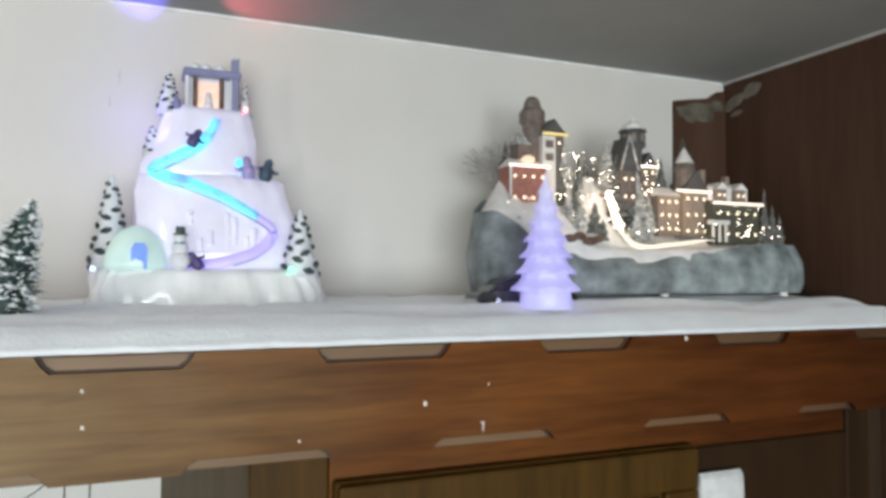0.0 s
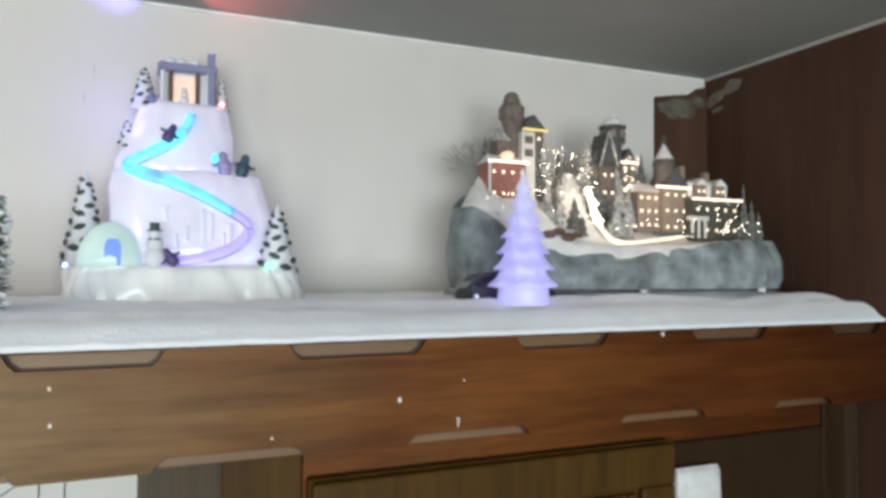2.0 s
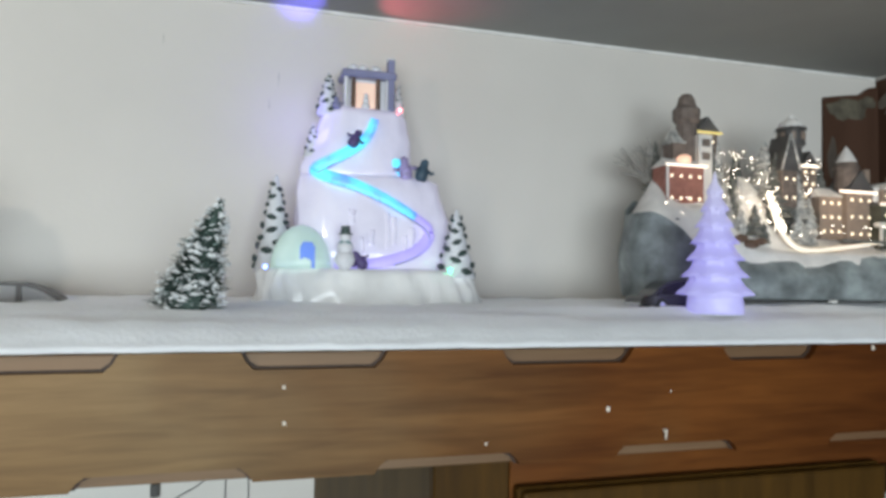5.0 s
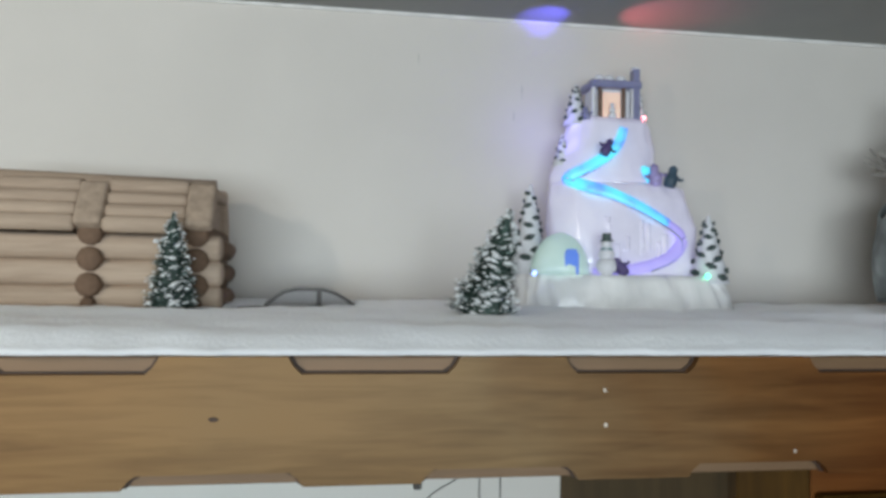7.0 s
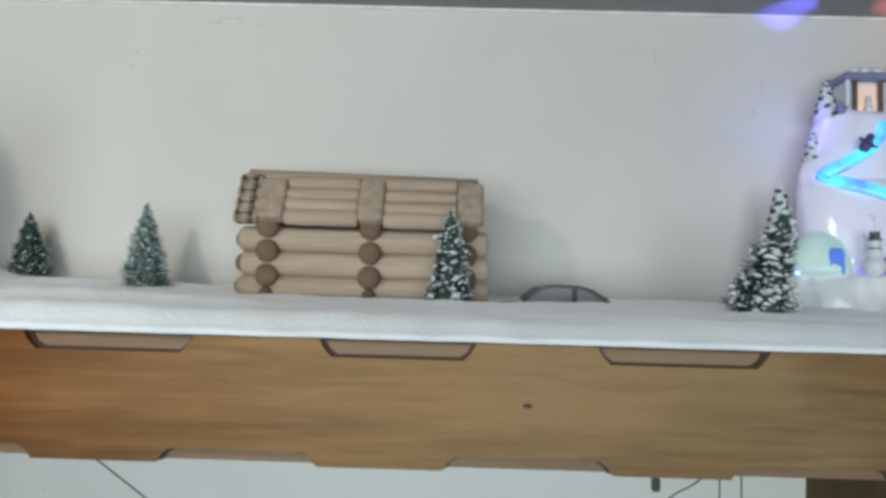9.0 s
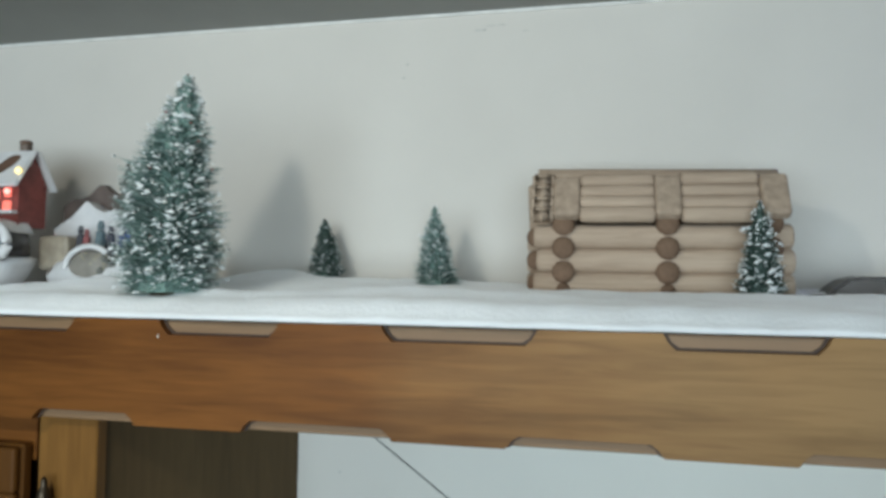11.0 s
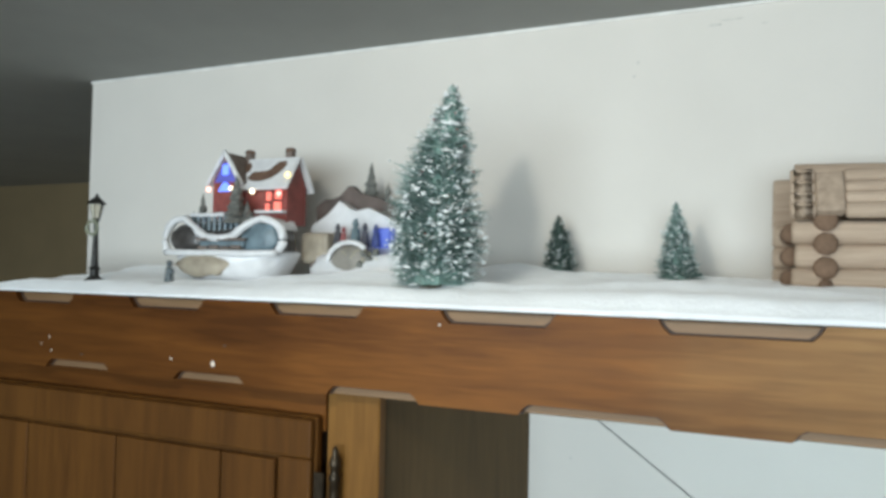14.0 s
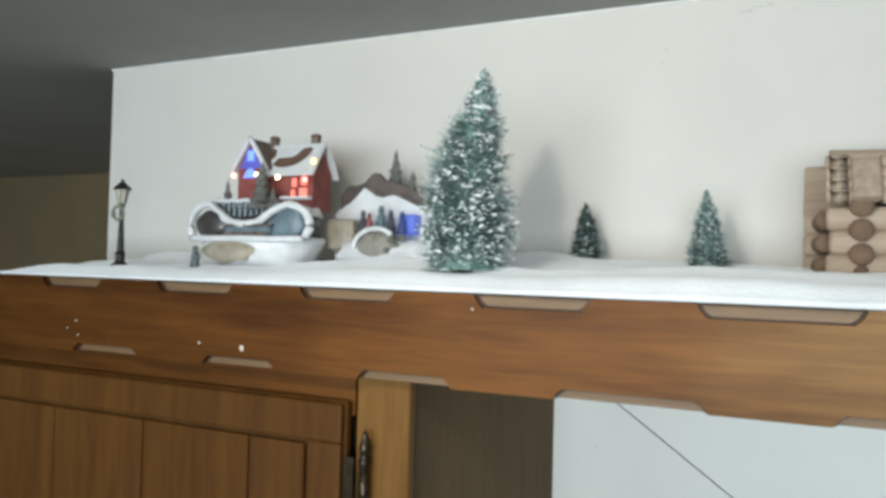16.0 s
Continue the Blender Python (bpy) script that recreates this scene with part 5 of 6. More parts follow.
    for sg in (-1, 1):
        bm = newbm()
        sweep(bm, [(0.711 + sg * 0.0155, 0.8655, 2.336), (0.711 + sg * 0.007, 0.8655, 2.363), (0.711, 0.8655, 2.386)], 0.0016, 6)
        wpart("roof_frost", bm, FIRF, vil, smooth=True)
    cottage(vil, "tall_house", 0.748, 0.775, 0.886, 0.915, 2.28, 2.346, 2.368, STONEB, SLATE, "dark tall house with lit windows", 4, 2, along=False)
    wpart("ledge_lights", boxbm(0.744, 0.779, 0.8835, 0.8855, 2.3455, 2.3480), MATS["eave_glow"], vil, "glowing ledge")
    cottage(vil, "inn", 0.766, 0.806, 0.872, 0.905, 2.245, 2.304, 2.318, STUCCO, VSNOW, "tan inn with lit windows", 3, 3)
    cottage(vil, "manor", 0.806, 0.853, 0.864, 0.900, 2.240, 2.311, 2.342, STUCCO, SLATE, "tan manor with a dark roof", 3, 3, along=False)
    wpart("manor_eaves", boxbm(0.790, 0.856, 0.8595, 0.862, 2.3095, 2.3125), MATS["eave_glow"], vil, "glowing eaves")
    bm = newbm()
    lathe(bm, [(0.016, 2.312), (0.0155, 2.345), (0.018, 2.346), (0.012, 2.358), (0.006, 2.368), (0.0005, 2.376)], c=(0.822, 0.880, 0), seg=12)
    t = wpart("turret", bm, STONEB, vil, "brown turret with a snowy cone")
    bm = newbm()
    lathe(bm, [(0.0145, 2.3545), (0.0085, 2.3655), (0.0006, 2.3785)], c=(0.822, 0.880, 0), seg=12)
    wpart("turret_snow", bm, VSNOW, t)
    cottage(vil, "green_house", 0.846, 0.936, 0.846, 0.885, 2.232, 2.293, 2.300, GREENP, SLATE, "dark green house with dormers", 2, 5)
    wpart("porch_lights", boxbm(0.842, 0.940, 0.8415, 0.8440, 2.2925, 2.2955), MATS["eave_glow"], vil, "glowing porch eaves")
    for x in (0.868, 0.905):
        cottage(vil, "dormer", x - 0.010, x + 0.010, 0.852, 0.878, 2.296, 2.316, 2.326, STUCCO, VSNOW, "dormer with a lit window", 1, 2, along=False)
    wpart("upper_roof", boxbm(0.852, 0.930, 0.860, 0.884, 2.298, 2.322, bevel=0.003), VSNOW, vil, "snow-covered upper roof")
    for x, z in ((0.846, 2.345), (0.894, 2.338)):
        wpart("chimney", boxbm(x - 0.0045, x + 0.0045, 0.866, 0.876, 2.30, z, bevel=0.001), STUCCO, vil)
    for x in (0.838, 0.850, 0.862):
        bm = newbm()
        tube(bm, (x, 0.839, 2.236), (x, 0.839, 2.262), 0.0024, seg=8)
        wpart("porch_post", bm, WHITEP, vil)
    wpart("porch", boxbm(0.832, 0.868, 0.836, 0.846, 2.262, 2.268, bevel=0.001), VSNOW, vil)
    # firs
    spots = [(0.700, 0.902, 2.30, 0.082, 0.028, 1), (0.716, 0.898, 2.28, 0.088, 0.020, 0), (0.732, 0.882, 2.27, 0.092, 0.020, 1), (0.690, 0.876, 2.26, 0.06, 0.014, 0), (0.612, 0.872, 2.25, 0.055, 0.014, 1), (0.626, 0.866, 2.24, 0.04, 0.012, 1), (0.724, 0.868, 2.235, 0.06, 0.013, 1), (0.742, 0.866, 2.235, 0.05, 0.012, 1), (0.600, 0.925, 2.30, 0.075, 0.017, 1), (0.622, 0.915, 2.285, 0.085, 0.017, 0), (0.640, 0.925, 2.29, 0.090, 0.018, 1), (0.658, 0.915, 2.275, 0.085, 0.016, 0), (0.676, 0.925, 2.28, 0.075, 0.017, 0),
             (0.702, 0.884, 2.27, 0.092, 0.026, 0), (0.707, 0.915, 2.27, 0.085, 0.016, 1), (0.722, 0.905, 2.262, 0.090, 0.017, 0), (0.740, 0.890, 2.255, 0.070, 0.016, 1), (0.755, 0.880, 2.25, 0.055, 0.014, 1),
             (0.646, 0.895, 2.262, 0.052, 0.015, 1), (0.628, 0.880, 2.258, 0.05, 0.013, 0), (0.656, 0.872, 2.245, 0.045, 0.013, 0), (0.700, 0.880, 2.25, 0.05, 0.012, 1), (0.560, 0.955, 2.30, 0.08, 0.02, 0),
             (0.945, 0.845, 2.235, 0.085, 0.010, 0), (0.958, 0.842, 2.235, 0.062, 0.010, 0), (0.965, 0.835, 2.232, 0.048, 0.009, 0), (0.786, 0.900, 2.29, 0.05, 0.016, 0), (0.800, 0.905, 2.29, 0.075, 0.014, 0), (0.538, 0.885, 2.262, 0.022, 0.012, 0), (0.662, 0.862, 2.235, 0.03, 0.010, 0)]
    for i, (x, y, z, h, r, f) in enumerate(spots):
        bm = newbm()
        fir(bm, x, y, z, h, r, i)
        wpart("fir", bm, FIRF if f else FIRD, vil, "frosted little fir" if f else "dark little fir", smooth=False)
    # bare bush at the tall end
    bm = newbm()
    rnd = random.Random(21)
    for i in range(30):
        a = rnd.uniform(0.1, 3.0)
        L = rnd.uniform(0.03, 0.068)
        d = Vector((math.cos(a) * 0.75, rnd.uniform(-0.35, 0.35), math.sin(a) * 0.9))
        p0 = Vector((0.538 + rnd.uniform(-0.008, 0.008), 0.938 + rnd.uniform(-0.01, 0.01), 2.318))
        sweep(bm, [p0, p0 + d * L * 0.5 + Vector((0, 0, 0.003)), p0 + d * L], 0.0009, 4)
    for i in range(70):
        a = rnd.uniform(0.3, 2.9)
        L = rnd.uniform(0.03, 0.06)
        p = Vector((0.538 + math.cos(a) * 0.75 * L, 0.935 + rnd.uniform(-0.02, 0.02), 2.318 + math.sin(a) * 0.9 * L))
        q = p + Vector((rnd.uniform(-1, 1), rnd.uniform(-0.4, 0.4), rnd.uniform(-0.2, 1))) * 0.012
        sweep(bm, [p, q], 0.0007, 4)
    wpart("bush", bm, mat("frosted_twig", (0.34, 0.32, 0.29), 0.8, vary=0.4), vil, "grey bare twiggy bush")
    # lit lane
    P = smooth_path([(0.672, 0.864, 2.302), (0.676, 0.860, 2.280), (0.681, 0.858, 2.262), (0.690, 0.856, 2.246), (0.705, 0.853, 2.2315), (0.728, 0.849, 2.2270), (0.758, 0.845, 2.2300), (0.798, 0.840, 2.2350), (0.838, 0.836, 2.2410)], 6)
    bm = newbm()
    rows = []
    for i, p in enumerate(P):
        d = (P[min(i + 1, len(P) - 1)] - P[max(i - 1, 0)]).normalized()
        s = Vector((-d.z, 0, d.x)).normalized() if abs(d.x) > 0.2 else Vector((1, 0, 0))
        s = Vector((0.35, 0, 0.94)) if abs(d.z) < abs(d.x) else Vector((0.95, 0, 0.25))
        w = 0.0052 * (1 - 0.75 * i / len(P)) + 0.0008
        rows.append([bm.verts.new(p + s * w), bm.verts.new(p + Vector((0, -0.002, 0))), bm.verts.new(p - s * w), bm.verts.new(p + Vector((0, 0.004, -0.002)))])
    for a, c in zip(rows, rows[1:]):
        for j in range(4):
            bm.faces.new((a[j], a[(j + 1) % 4], c[(j + 1) % 4], c[j]))
    bm.faces.new(rows[0])
    bm.faces.new(rows[-1][::-1])
    wpart("lane", bm, PATHG, vil, "glowing sledge lane", smooth=True)
    bm = newbm()
    box(bm, 0.760, 0.835, 0.829, 0.834, 2.2385, 2.2425, bevel=0.0012)
    wpart("hedge", bm, FIRD, vil, "low dark hedge")
    for i in range(4):
        bm = newbm()
        x = 0.602 + i * 0.014
        ball(bm, (x, 0.853 - (x - 0.6) * 0.12, 2.236 + 0.004 * math.sin(i * 2.1)), 0.0085 + 0.003 * math.sin(i * 3.3), 2, (1.3, 0.8, 0.7))
        wpart("boulder", bm, BROWNP, vil, "brown boulder by the lane", smooth=False)
    # tiny lamps
    rnd = random.Random(33)
    pts = []
    for i in range(80):
        x = rnd.uniform(0.600, 0.70)
        pts.append((x, 0.872 + rnd.uniform(-0.006, 0.012), rnd.uniform(2.270, 2.36) - abs(x - 0.63) * 0.3))
    for i in range(26):
        pts.append((rnd.uniform(0.744, 0.778), 0.8815, rnd.uniform(2.29, 2.36)))
    for i in range(60):
        k = rnd.random()
        p = P[int(k * (len(P) - 1) * 0.35)]
        pts.append((p.x + rnd.uniform(-0.007, 0.007), p.y - 0.003, p.z + rnd.uniform(-0.004, 0.006)))
    for i in range(26):
        x = rnd.uniform(0.70, 0.95)
        pts.append((x, 0.842 - (x - 0.735) * 0.16 + 0.012, rnd.uniform(2.243, 2.262)))
    for i in range(14):
        pts.append((rnd.uniform(0.85, 0.94), 0.8425, rnd.uniform(2.245, 2.292)))
    for x, z in ((0.520, 2.283), (0.535, 2.287), (0.552, 2.290), (0.568, 2.284), (0.545, 2.272), (0.60, 2.29)):
        pts.append((x, 0.874, z))
    bm = newbm()
    for p in pts:
        ball(bm, p, rnd.uniform(0.0004, 0.00085), 1)
    tagged(wpart("fairy_lights", bm, FAIRY, vil, "scattered warm white pin lights"), kind="stuff")
    return vil


village_ob = village()
village_ob.matrix_world = pose(0.6918, 0.8451, 2.1649, 0, 0, 1.23) @ Matrix.Scale(0.922, 4)
# the village's own pin lights
lamp("village_lights", "POINT", (0.606, 0.8155, 2.3106), (0, 0, 0), 0.060, (1.0, 0.78, 0.58), 0.012)
lamp("village_lights", "POINT", (0.737, 0.8018, 2.294), (0, 0, 0), 0.045, (1.0, 0.78, 0.58), 0.012)


# ---------- snow-roofed house with bridge and carollers ----------
RPAINT = mat("house_red", (0.22, 0.055, 0.045), 0.55, vary=0.2, scale=100)
HSNOW = mat("resin_snow", (0.72, 0.72, 0.73), 0.35, vary=0.08, scale=60, stain=0.06, stain_scale=25, bump=0.4, bump_scale=110, coat=0.3)
CAVE = mat("cave_dark", (0.055, 0.050, 0.048), 0.35, vary=0.4, scale=60, coat=0.4)
TANST = mat("tan_stone", (0.36, 0.31, 0.24), 0.6, vary=0.2, scale=70, bump=0.6)
BLUEGLOW = mat("window_blue", (0.2, 0.3, 0.9), 0.4, emit=(0.12, 0.22, 1.0), emit_power=1.3)
REDGLOW = mat("window_red", (0.9, 0.2, 0.15), 0.4, emit=(1.0, 0.22, 0.16), emit_power=0.9)
BROWNR = mat("ridge_brown", (0.10, 0.075, 0.065), 0.6, vary=0.3)
GREY_B = mat("resin_grey_blue", (0.14, 0.19, 0.22), 0.4, vary=0.25, scale=60)


def gable_block(parent, name, x0, x1, y0, y1, z0, ze, zr, along, wall_m, label):
    """Walls up to the eaves with their gables, in one mesh."""
    bm = newbm()
    box(bm, x0, x1, y0, y1, z0, ze)
    if along:
        ym = (y0 + y1) / 2
        prism(bm, [(-(y1 - y0) / 2, ze), ((y1 - y0) / 2, ze), (0, zr)], 0, x1 - x0, Matrix.Translation((x1, ym, 0)) @ pose(0, 0, 0, 0, 0, 90))
    else:
        prism(bm, [(x0, ze), (x1, ze), ((x0 + x1) / 2, zr)], y0, y1)
    return wpart(name, bm, wall_m, parent, label)


def roof_slope(parent, axis, e, r, a0, a1, t, material, name="roof", label=""):
    """e and r: (cross, z) of eave and ridge; axis: the direction of the ridge."""
    n = Vector((-(r[1] - e[1]), r[0] - e[0])).normalized() * t
    if n.y < 0:
        n = -n
    pts = [e, r, (r[0] + n.x, r[1] + n.y), (e[0] + n.x, e[1] + n.y)]
    bm = newbm()
    if axis == "y":
        prism(bm, pts, a0, a1)
    else:
        prism(bm, [(-c, z) for c, z in pts], a0, a1, Matrix(((0, 1, 0, 0), (-1, 0, 0, 0), (0, 0, 1, 0), (0, 0, 0, 1))))
    bmesh.ops.bevel(bm, geom=bm.edges[:], offset=t * 0.3, segments=2, affect="EDGES")
    return wpart(name, bm, material, parent, label)


def snow_house():
    bx, by = -1.232, 0.820
    zs = snow_z(bx, by) - 0.002
    s = thing("village_house_ornament", (bx, by, zs), "snow-roofed light-up house over a frozen bridge", "christmas ornament")
    # oval snow base
    bm = newbm()
    loft(bm, [(bx, by, 0.066, 0.040, zs - 0.004), (bx - 0.002, by, 0.080, 0.050, zs + 0.012), (bx - 0.002, by, 0.091, 0.053, zs + 0.026), (bx, by, 0.094, 0.052, zs + 0.034), (bx, by, 0.090, 0.047, zs + 0.037)], seg=56, wob=0.004, freq=40, power=2.4)
    wpart("base", bm, HSNOW, s, "glossy white snow base", smooth=True)
    bm = newbm()
    lathe(bm, [(0.0, -0.006), (0.92, -0.005), (1.0, 0.0), (0.9, 0.006)], seg=30, wob=0.22, freq=2.2)
    bmesh.ops.transform(bm, matrix=Matrix.Translation((bx - 0.020, by - 0.0475, zs + 0.0165)) @ pose(0, 0, 0, 90, 0, 0) @ Matrix.Diagonal((0.046, 0.0155, 1, 1)), verts=bm.verts[:])
    wpart("stone_patch", bm, TANST, s, "tan bare stone patch", smooth=True)
    # bank with two dark hollows and the ice between
    bm = newbm()
    loft(bm, [(bx, by + 0.002, 0.084, 0.040, zs + 0.030), (bx, by + 0.002, 0.086, 0.039, zs + 0.05), (bx, by + 0.004, 0.080, 0.034, zs + 0.066), (bx, by + 0.006, 0.068, 0.026, zs + 0.075)], seg=56, wob=0.003, freq=45, power=2.6)
    wpart("bank", bm, CAVE, s, "dark glossy hollow bank", smooth=True)
    for cx, sg in ((bx - 0.060, -1), (bx + 0.064, 1)):
        bm = newbm()
        ball(bm, (cx, by - 0.036, zs + 0.0535), 0.024, 3, (1.2, 0.32, 0.86))
        for v in bm.verts:
            v.co += Vector((noise.noise(v.co * 70), 0.4 * noise.noise(v.co * 110), noise.noise(v.co * 70 + Vector((3, 3, 3))))) * 0.005
        wpart("hollow", bm, CAVE if sg < 0 else GREY_B, s, "dark hollow with an icy gloss", smooth=True)
    arc = [(-0.096, 0.036), (-0.0985, 0.055), (-0.088, 0.074), (-0.066, 0.080), (-0.044, 0.070), (-0.028, 0.058), (0.0, 0.0535), (0.026, 0.058), (0.046, 0.071), (0.068, 0.079), (0.092, 0.070), (0.100, 0.052), (0.094, 0.036)]
    bm = newbm()
    P = smooth_path([(bx + x, by - 0.046 + 0.010 * abs(x) / 0.1, zs + z) for x, z in arc], 5)
    sweep(bm, P, 0.0052, 10)
    for v in bm.verts:
        v.co += Vector((noise.noise(v.co * 90), noise.noise(v.co * 90 + Vector((5, 1, 2))), noise.noise(v.co * 90 + Vector((2, 7, 4))))) * 0.0022
    wpart("snow_arch", bm, HSNOW, s, "white snow edge curling round the hollows", smooth=True)
    bm = newbm()
    P = smooth_path([(bx - 0.092, by - 0.043, zs + 0.034), (bx - 0.04, by - 0.051, zs + 0.033), (bx, by - 0.053, zs + 0.0335), (bx + 0.05, by - 0.05, zs + 0.033), (bx + 0.094, by - 0.040, zs + 0.034)], 5)
    sweep(bm, P, 0.0045, 8)
    wpart("snow_edge", bm, HSNOW, s, smooth=True)
    bm = boxbm(bx - 0.03, bx + 0.045, by - 0.047, by - 0.041, zs + 0.040, zs + 0.050, bevel=0.002)
    rail = wpart("bridge_rail", bm, GREY_B, s, "grey plank bridge between the hollows")
    for k in range(4):
        wpart("plank", boxbm(bx - 0.030 + 0.0185 * k, bx - 0.0135 + 0.0185 * k, by - 0.050, by - 0.0445, zs + 0.0375 + 0.001 * (k % 2), zs + 0.0425 + 0.001 * (k % 2), bevel=0.001), STONEB, rail)
    wpart("plank", boxbm(bx - 0.034, bx + 0.050, by - 0.0495, by - 0.0455, zs + 0.0495, zs + 0.053, bevel=0.001), STONEB, rail)
    bm = newbm()
    loft(bm, [(bx, by + 0.012, 0.084, 0.038, zs + 0.066), (bx + 0.002, by + 0.014, 0.074, 0.032, zs + 0.079), (bx + 0.002, by + 0.016, 0.06, 0.025, zs + 0.083)], seg=40, wob=0.003, freq=50, power=2.4)
    wpart("yard", bm, HSNOW, s, "snowy yard under the house", smooth=True)
    # fence
    fence = wpart("fence", boxbm(-1.292, -1.212, 0.7905, 0.7935, zs + 0.074, zs + 0.077, bevel=0.0006), SLATE, s, "dark garden fence capped with snow")
    for i in range(9):
        x = -1.290 + i * 0.0095
        bm = newbm()
        tube(bm, (x, 0.792, zs + 0.064), (x, 0.792, zs + 0.084), 0.0026, seg=7)
        wpart("post", bm, GREY_B, fence)
    bm = newbm()
    sweep(bm, smooth_path([(-1.296 + 0.0107 * i, 0.792, zs + 0.0855 + 0.0012 * (i % 2)) for i in range(9)], 3), 0.0030, 7)
    wpart("fence_snow", bm, HSNOW, fence, smooth=True)
    # house
    hz = zs + 0.078
    ze, zr = 2.284, 2.323
    gx0, gx1 = -1.274, -1.229
    front = gable_block(s, "front_wing", gx0, gx1, 0.812, 0.86, hz, 2.286, 2.322, False, RPAINT, "red gabled front wing")
    main = gable_block(s, "main_wing", -1.230, -1.156, 0.824, 0.868, hz - 0.004, 2.278, 2.318, True, RPAINT, "red main wing")
    gm = (gx0 + gx1) / 2
    roof_slope(s, "y", (gx0 - 0.006, 2.279), (gm, 2.323), 0.806, 0.85, 0.0055, HSNOW, label="thick white snow roof")
    roof_slope(s, "y", (gx1 + 0.006, 2.279), (gm, 2.323), 0.806, 0.85, 0.0055, STONEB, label="bare grey-brown roof side")
    bm = newbm()
    sweep(bm, smooth_path([(gx1 + 0.009, 0.8055, 2.280), (gx1 - 0.004, 0.805, 2.301), (gm + 0.001, 0.805, 2.327)], 5), 0.0036, 8)
    wpart("gable_snow", bm, HSNOW, s, "snow along the gable edge", smooth=True)
    roof_slope(s, "x", (0.815, 2.271), (0.846, 2.318), -1.236, -1.149, 0.0055, HSNOW, label="thick white snow roof")
    roof_slope(s, "x", (0.877, 2.271), (0.846, 2.318), -1.236, -1.149, 0.0055, HSNOW, label="thick white snow roof")
    # bare roof patches
    slope = math.atan2(2.318 - 2.271, 0.846 - 0.815)
    for pts in ([(-1.222, 0.018), (-1.216, 0.030), (-1.206, 0.030), (-1.190, 0.033), (-1.180, 0.046), (-1.166, 0.047), (-1.166, 0.036), (-1.176, 0.022), (-1.190, 0.014), (-1.208, 0.013)],
                [(-1.2345, 0.026), (-1.2345, 0.047), (-1.226, 0.045), (-1.2235, 0.032)]):
        bm = newbm()
        prism(bm, [(p.x, p.y) for p in smooth_path([(x, z, 0) for x, z in pts] + [(pts[0][0], pts[0][1], 0)], 3)[:-1]], -0.0009, 0.0009)
        bmesh.ops.transform(bm, matrix=Matrix.Translation((0, 0.815 - 0.0050 * math.sin(slope), 2.271 + 0.0050 * math.cos(slope))) @ pose(0, 0, 0, math.degrees(slope) - 90, 0, 0), verts=bm.verts[:])
        wpart("bare_patch", bm, BROWNP, s, "brown roof showing through the snow")
    for x, y in ((-1.238, 0.846), (-1.168, 0.846)):
        c = wpart("chimney", boxbm(x - 0.0055, x + 0.0055, y - 0.005, y + 0.005, 2.30, 2.329, bevel=0.0008), STONEB, s, "brown stone chimney")
        bm = newbm()
        ball(bm, (x, y, 2.3305), 0.0078, 2, (1, 1, 0.5))
        wpart("chimney_snow", bm, BROWNP, c, smooth=True)
    wpart("gable_window", boxbm(gm - 0.006, gm + 0.006, 0.8095, 0.8121, 2.294, 2.309, bevel=0.001), BLUEGLOW, s, "blue-lit gable window")
    bm = newbm()
    prism(bm, [(gm - 0.012 + 0.024 * i / 10, 2.271 + 0.013 * math.sin(math.pi * i / 10)) for i in range(11)], 0.8095, 0.8121)
    wpart("arch_window", bm, BLUEGLOW, s, "blue-lit arched window")
    wpart("gable_face", prism(newbm(), [(gm - 0.019, 2.284), (gm + 0.019, 2.284), (gm + 0.003, 2.312), (gm - 0.003, 2.312)], 0.8102, 0.8116), mat("gable_blue", (0.10, 0.10, 0.36), 0.45, vary=0.2, emit=(0.10, 0.12, 0.9), emit_power=0.22), s, "blue-lit gable boards")
    for x, z, w in ((-1.170, 2.266, 0.005), (-1.186, 2.264, 0.004), (-1.171, 2.250, 0.006), (-1.188, 2.248, 0.003)):
        wpart("red_window", boxbm(x - w, x + w, 0.8215, 0.8241, z - 0.006, z + 0.006, bevel=0.001), REDGLOW, s, "red-lit window")
    wpart("porch_roof", boxbm(-1.204, -1.156, 0.813, 0.824, 2.240, 2.244, bevel=0.001), HSNOW, s)
    for i, (x, y, z, c) in enumerate(((-1.277, 0.806, 2.274, (1, 0.45, 0.35)), (-1.236, 0.805, 2.274, (1, 0.8, 0.55)), (-1.206, 0.812, 2.270, (1, 0.85, 0.6)), (-1.152, 0.818, 2.292, (1, 0.75, 0.25)), (-1.161, 0.812, 2.266, (1, 0.3, 0.25)))):
        bm = newbm()
        ball(bm, (x, y, z), 0.0036, 2)
        wpart("bulb", bm, mat("house_bulb_%d" % i, c, 0.3, emit=c, emit_power=3.0), s, "small lit bulb", smooth=True)
    for i, (x, y, z, h, r) in enumerate(((-1.220, 0.797, zs + 0.074, 0.066, 0.019), (-1.205, 0.802, zs + 0.076, 0.03, 0.010), (-1.292, 0.812, zs + 0.074, 0.045, 0.011), (-1.308, 0.812, zs + 0.07, 0.024, 0.011))):
        bm = newbm()
        fir(bm, x, y, z, h, r, 50 + i)
        wpart("fir", bm, FIRD, s, "little fir by the porch")
    return s


snow_house()


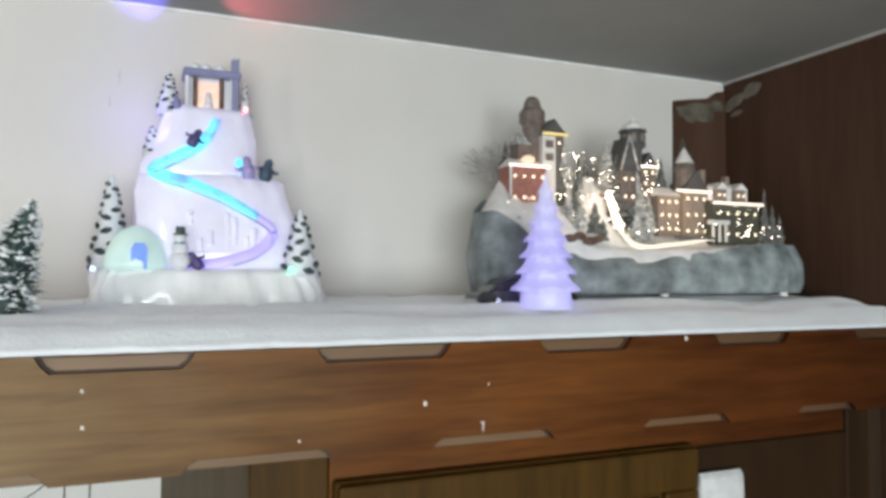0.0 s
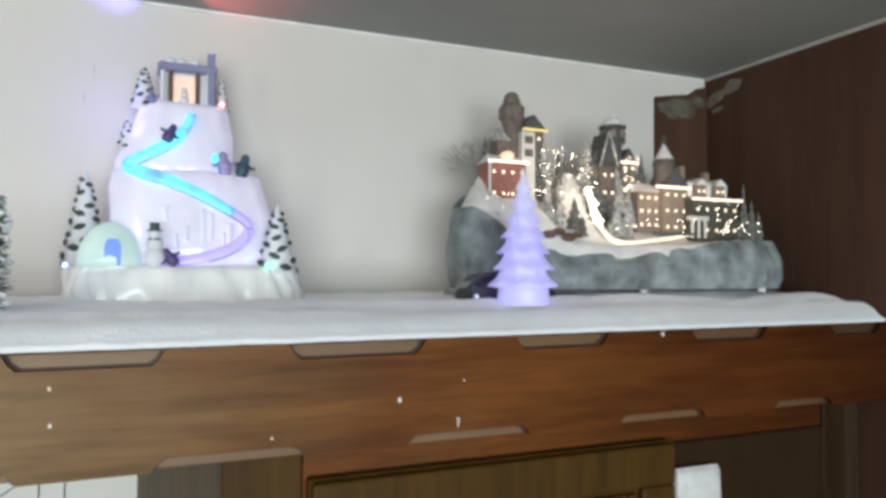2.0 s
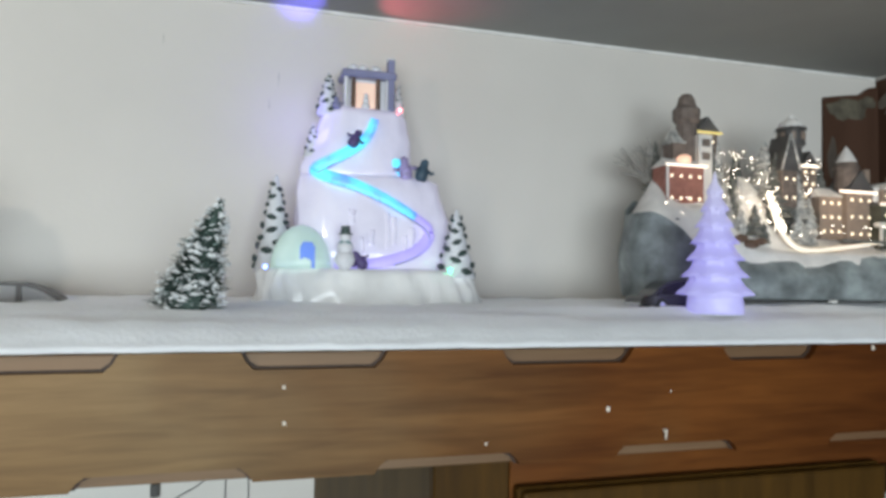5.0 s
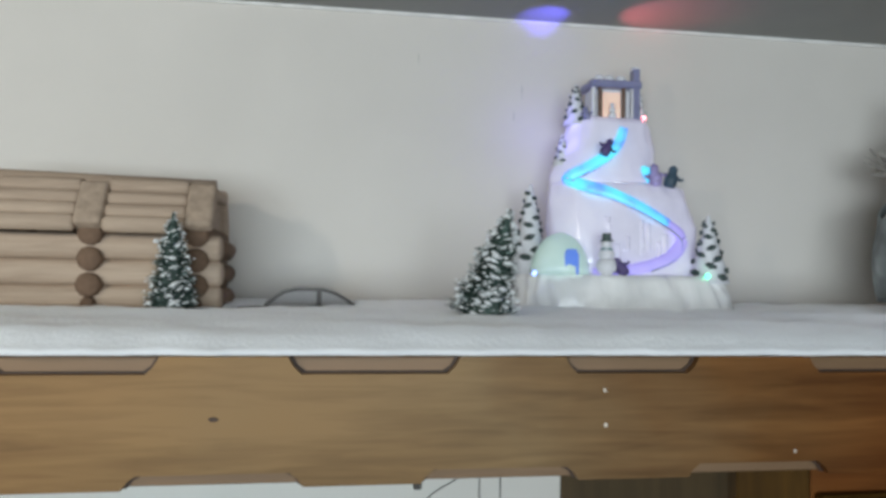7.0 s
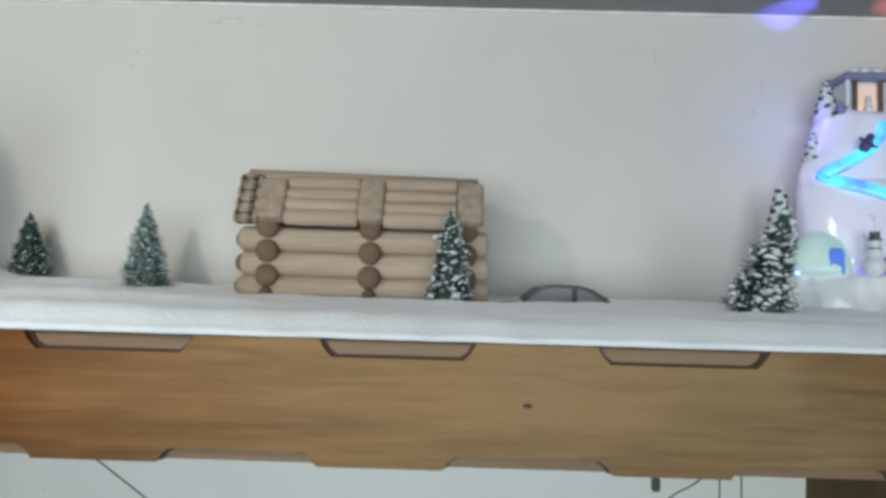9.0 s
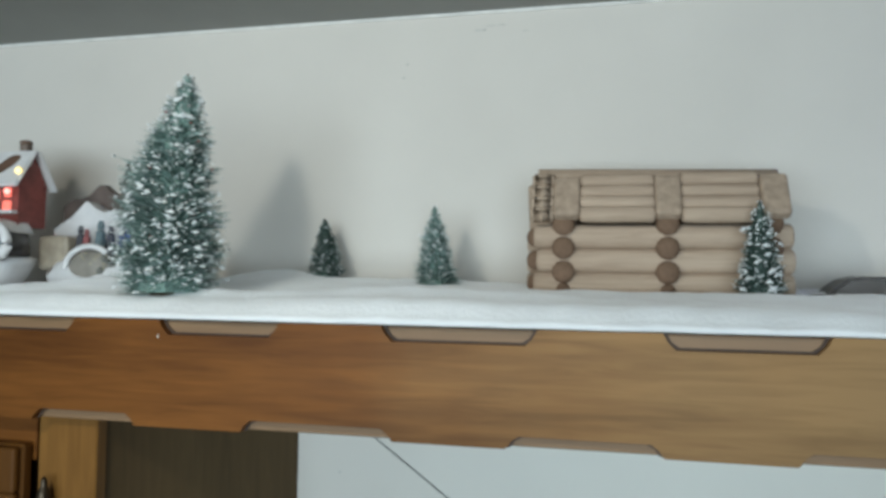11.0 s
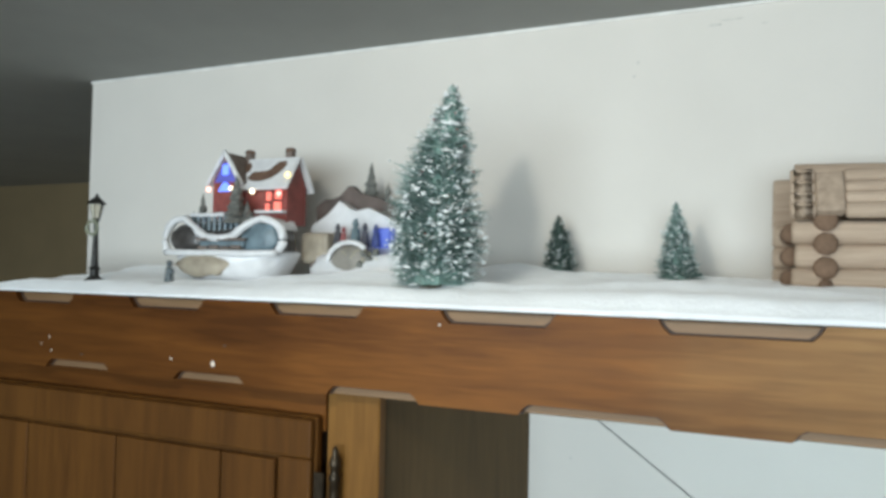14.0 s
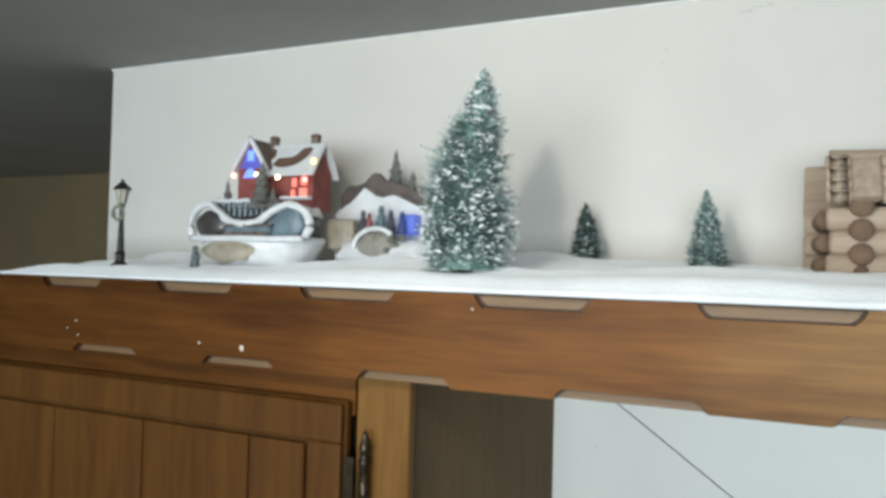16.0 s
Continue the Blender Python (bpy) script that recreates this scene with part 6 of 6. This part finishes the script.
def caroller_scene():
    bx, by = -1.055, 0.872
    zs = snow_z(bx, by) - 0.002
    s = thing("mountain_scene_ornament", (bx, by, zs), "resin snow mountain scene with tiny carollers", "christmas ornament")
    bm = newbm()
    loft(bm, [(bx, by, 0.080, 0.045, zs - 0.004), (bx, by, 0.084, 0.045, zs + 0.010), (bx, by + 0.004, 0.080, 0.040, zs + 0.026), (bx, by + 0.006, 0.074, 0.036, zs + 0.031)], seg=44, wob=0.004, freq=40, power=2.6)
    wpart("base", bm, HSNOW, s, "white snow base", smooth=True)
    rnd = random.Random(6)

    def ridge(pts, y0, y1, m, name, label):
        bm = newbm()
        prism(bm, [(pts[0][0], zs + 0.02)] + pts + [(pts[-1][0], zs + 0.02)][::1], y0, y1)
        bmesh.ops.bevel(bm, geom=[e for e in bm.edges], offset=0.0009, segments=1, affect="EDGES")
        wpart(name, bm, m, s, label)

    ridge([(-1.165, 2.256), (-1.150, 2.268), (-1.136, 2.267), (-1.124, 2.271), (-1.112, 2.285), (-1.104, 2.286), (-1.094, 2.275), (-1.08, 2.270), (-1.062, 2.268), (-1.04, 2.258), (-1.0, 2.245)], 0.908, 0.922, BROWNR, "dark_ridge", "brown mountain ridge")
    ridge([(-1.158, 2.226), (-1.142, 2.236), (-1.132, 2.240), (-1.121, 2.250), (-1.112, 2.262), (-1.106, 2.259), (-1.095, 2.250), (-1.084, 2.246), (-1.076, 2.249), (-1.064, 2.251), (-1.05, 2.245), (-1.03, 2.236), (-1.0, 2.220)], 0.885, 0.907, HSNOW, "snow_peak", "white snow peak")
    for i, (x, y, z, h, r) in enumerate(((-1.088, 0.935, 2.245, 0.078, 0.019), (-1.060, 0.935, 2.240, 0.052, 0.014), (-1.012, 0.925, 2.235, 0.045, 0.013), (-1.05, 0.915, 2.245, 0.028, 0.011))):
        bm = newbm()
        fir(bm, x, y, z, h, r, 70 + i)
        wpart("fir", bm, FIRD, s, "dark grey-green fir")
    # arched stone with a snow edge
    bm = newbm()
    ball(bm, (-1.062, 0.842, zs + 0.018), 0.030, 3, (1.1, 0.5, 0.85))
    st = wpart("stone_arch", bm, mat("stone_grey_tan", (0.26, 0.24, 0.21), 0.6, vary=0.25, scale=60, bump=0.6), s, "grey stone mound", smooth=True)
    bm = newbm()
    sweep(bm, smooth_path([(-1.062 + 0.0335 * math.cos(a), 0.834, zs + 0.019 + 0.027 * math.sin(a)) for a in [math.pi * (1 - i / 8) for i in range(7)]], 4), 0.0036, 7)
    wpart("arch_snow", bm, HSNOW, st, smooth=True)
    bm = newbm()
    ball(bm, (-1.112, 0.85, zs + 0.012), 0.016, 2, (1.4, 0.7, 0.8))
    wpart("boulder", bm, STONEB, s)
    wpart("walkway", boxbm(-1.152, -1.108, 0.852, 0.885, zs + 0.018, zs + 0.060, bevel=0.005, seg=2), TANST, s, "tan stone wall")
    cols = [("caroller_figure", (0.06, 0.06, 0.07), -1.098, 0.862, 0.030), ("caroller_figure", (0.28, 0.09, 0.09), -1.086, 0.858, 0.026), ("caroller_figure", (0.12, 0.17, 0.19), -1.070, 0.862, 0.036), ("caroller_figure", (0.07, 0.07, 0.09), -1.054, 0.860, 0.030), ("caroller_figure", (0.05, 0.07, 0.22), -1.036, 0.858, 0.028)]
    for i, (n, c, x, y, h) in enumerate(cols):
        bm = newbm()
        lathe(bm, [(h * 0.24, 0), (h * 0.22, h * 0.1), (h * 0.15, h * 0.55), (h * 0.17, h * 0.66), (h * 0.07, h * 0.74), (h * 0.12, h * 0.80), (h * 0.12, h * 0.90), (h * 0.15, h * 0.915), (h * 0.09, h * 0.93), (h * 0.08, h * 1.05), (h * 0.02, h * 1.06)], c=(x, y, 2.196), seg=10)
        wpart(n, bm, mat("coat_%d" % i, c, 0.6, vary=0.25, scale=200), s, "tiny coated caroller figure")
    wpart("blue_lantern_house", boxbm(-1.046, -1.020, 0.866, 0.884, 2.195, 2.222, bevel=0.002), mat("blue_lit_paint", (0.10, 0.14, 0.40), 0.4, emit=(0.10, 0.16, 0.9), emit_power=0.35), s, "small blue-lit house")
    bm = newbm()
    for i in range(22):
        ball(bm, (-1.045 + rnd.uniform(-0.02, 0.024), 0.838 + rnd.uniform(-0.01, 0.01), zs + 0.012 + rnd.uniform(0, 0.022)), rnd.uniform(0.003, 0.006), 1)
    wpart("shrub", bm, FIRD, s, "dark green shrub")
    bm = newbm()
    for i in range(26):
        ball(bm, (-1.045 + rnd.uniform(-0.026, 0.026), 0.832 + rnd.uniform(-0.004, 0.003), zs + 0.014 + rnd.uniform(0, 0.026)), 0.0009, 1)
    tagged(wpart("shrub_beads", bm, mat("bead_gold", (0.55, 0.5, 0.25), 0.4), s, "tiny gold beads"), kind="stuff")
    return s


caroller_scene()
fx, fy = -1.292, 0.752
fz = snow_z(fx, fy) - 0.001
bm = newbm()
lathe(bm, [(0.0065, 0), (0.006, 0.004), (0.0045, 0.014), (0.005, 0.018), (0.0025, 0.0205), (0.004, 0.023), (0.0038, 0.027), (0.001, 0.029)], c=(fx, fy, fz), seg=10)
ball(bm, (fx + 0.006, fy - 0.001, fz + 0.014), 0.004, 1)
solid("child_figurine", bm, mat("figurine_grey", (0.10, 0.12, 0.13), 0.6, vary=0.4, scale=200), "tiny dark grey figurine standing in the snow", "figurine")
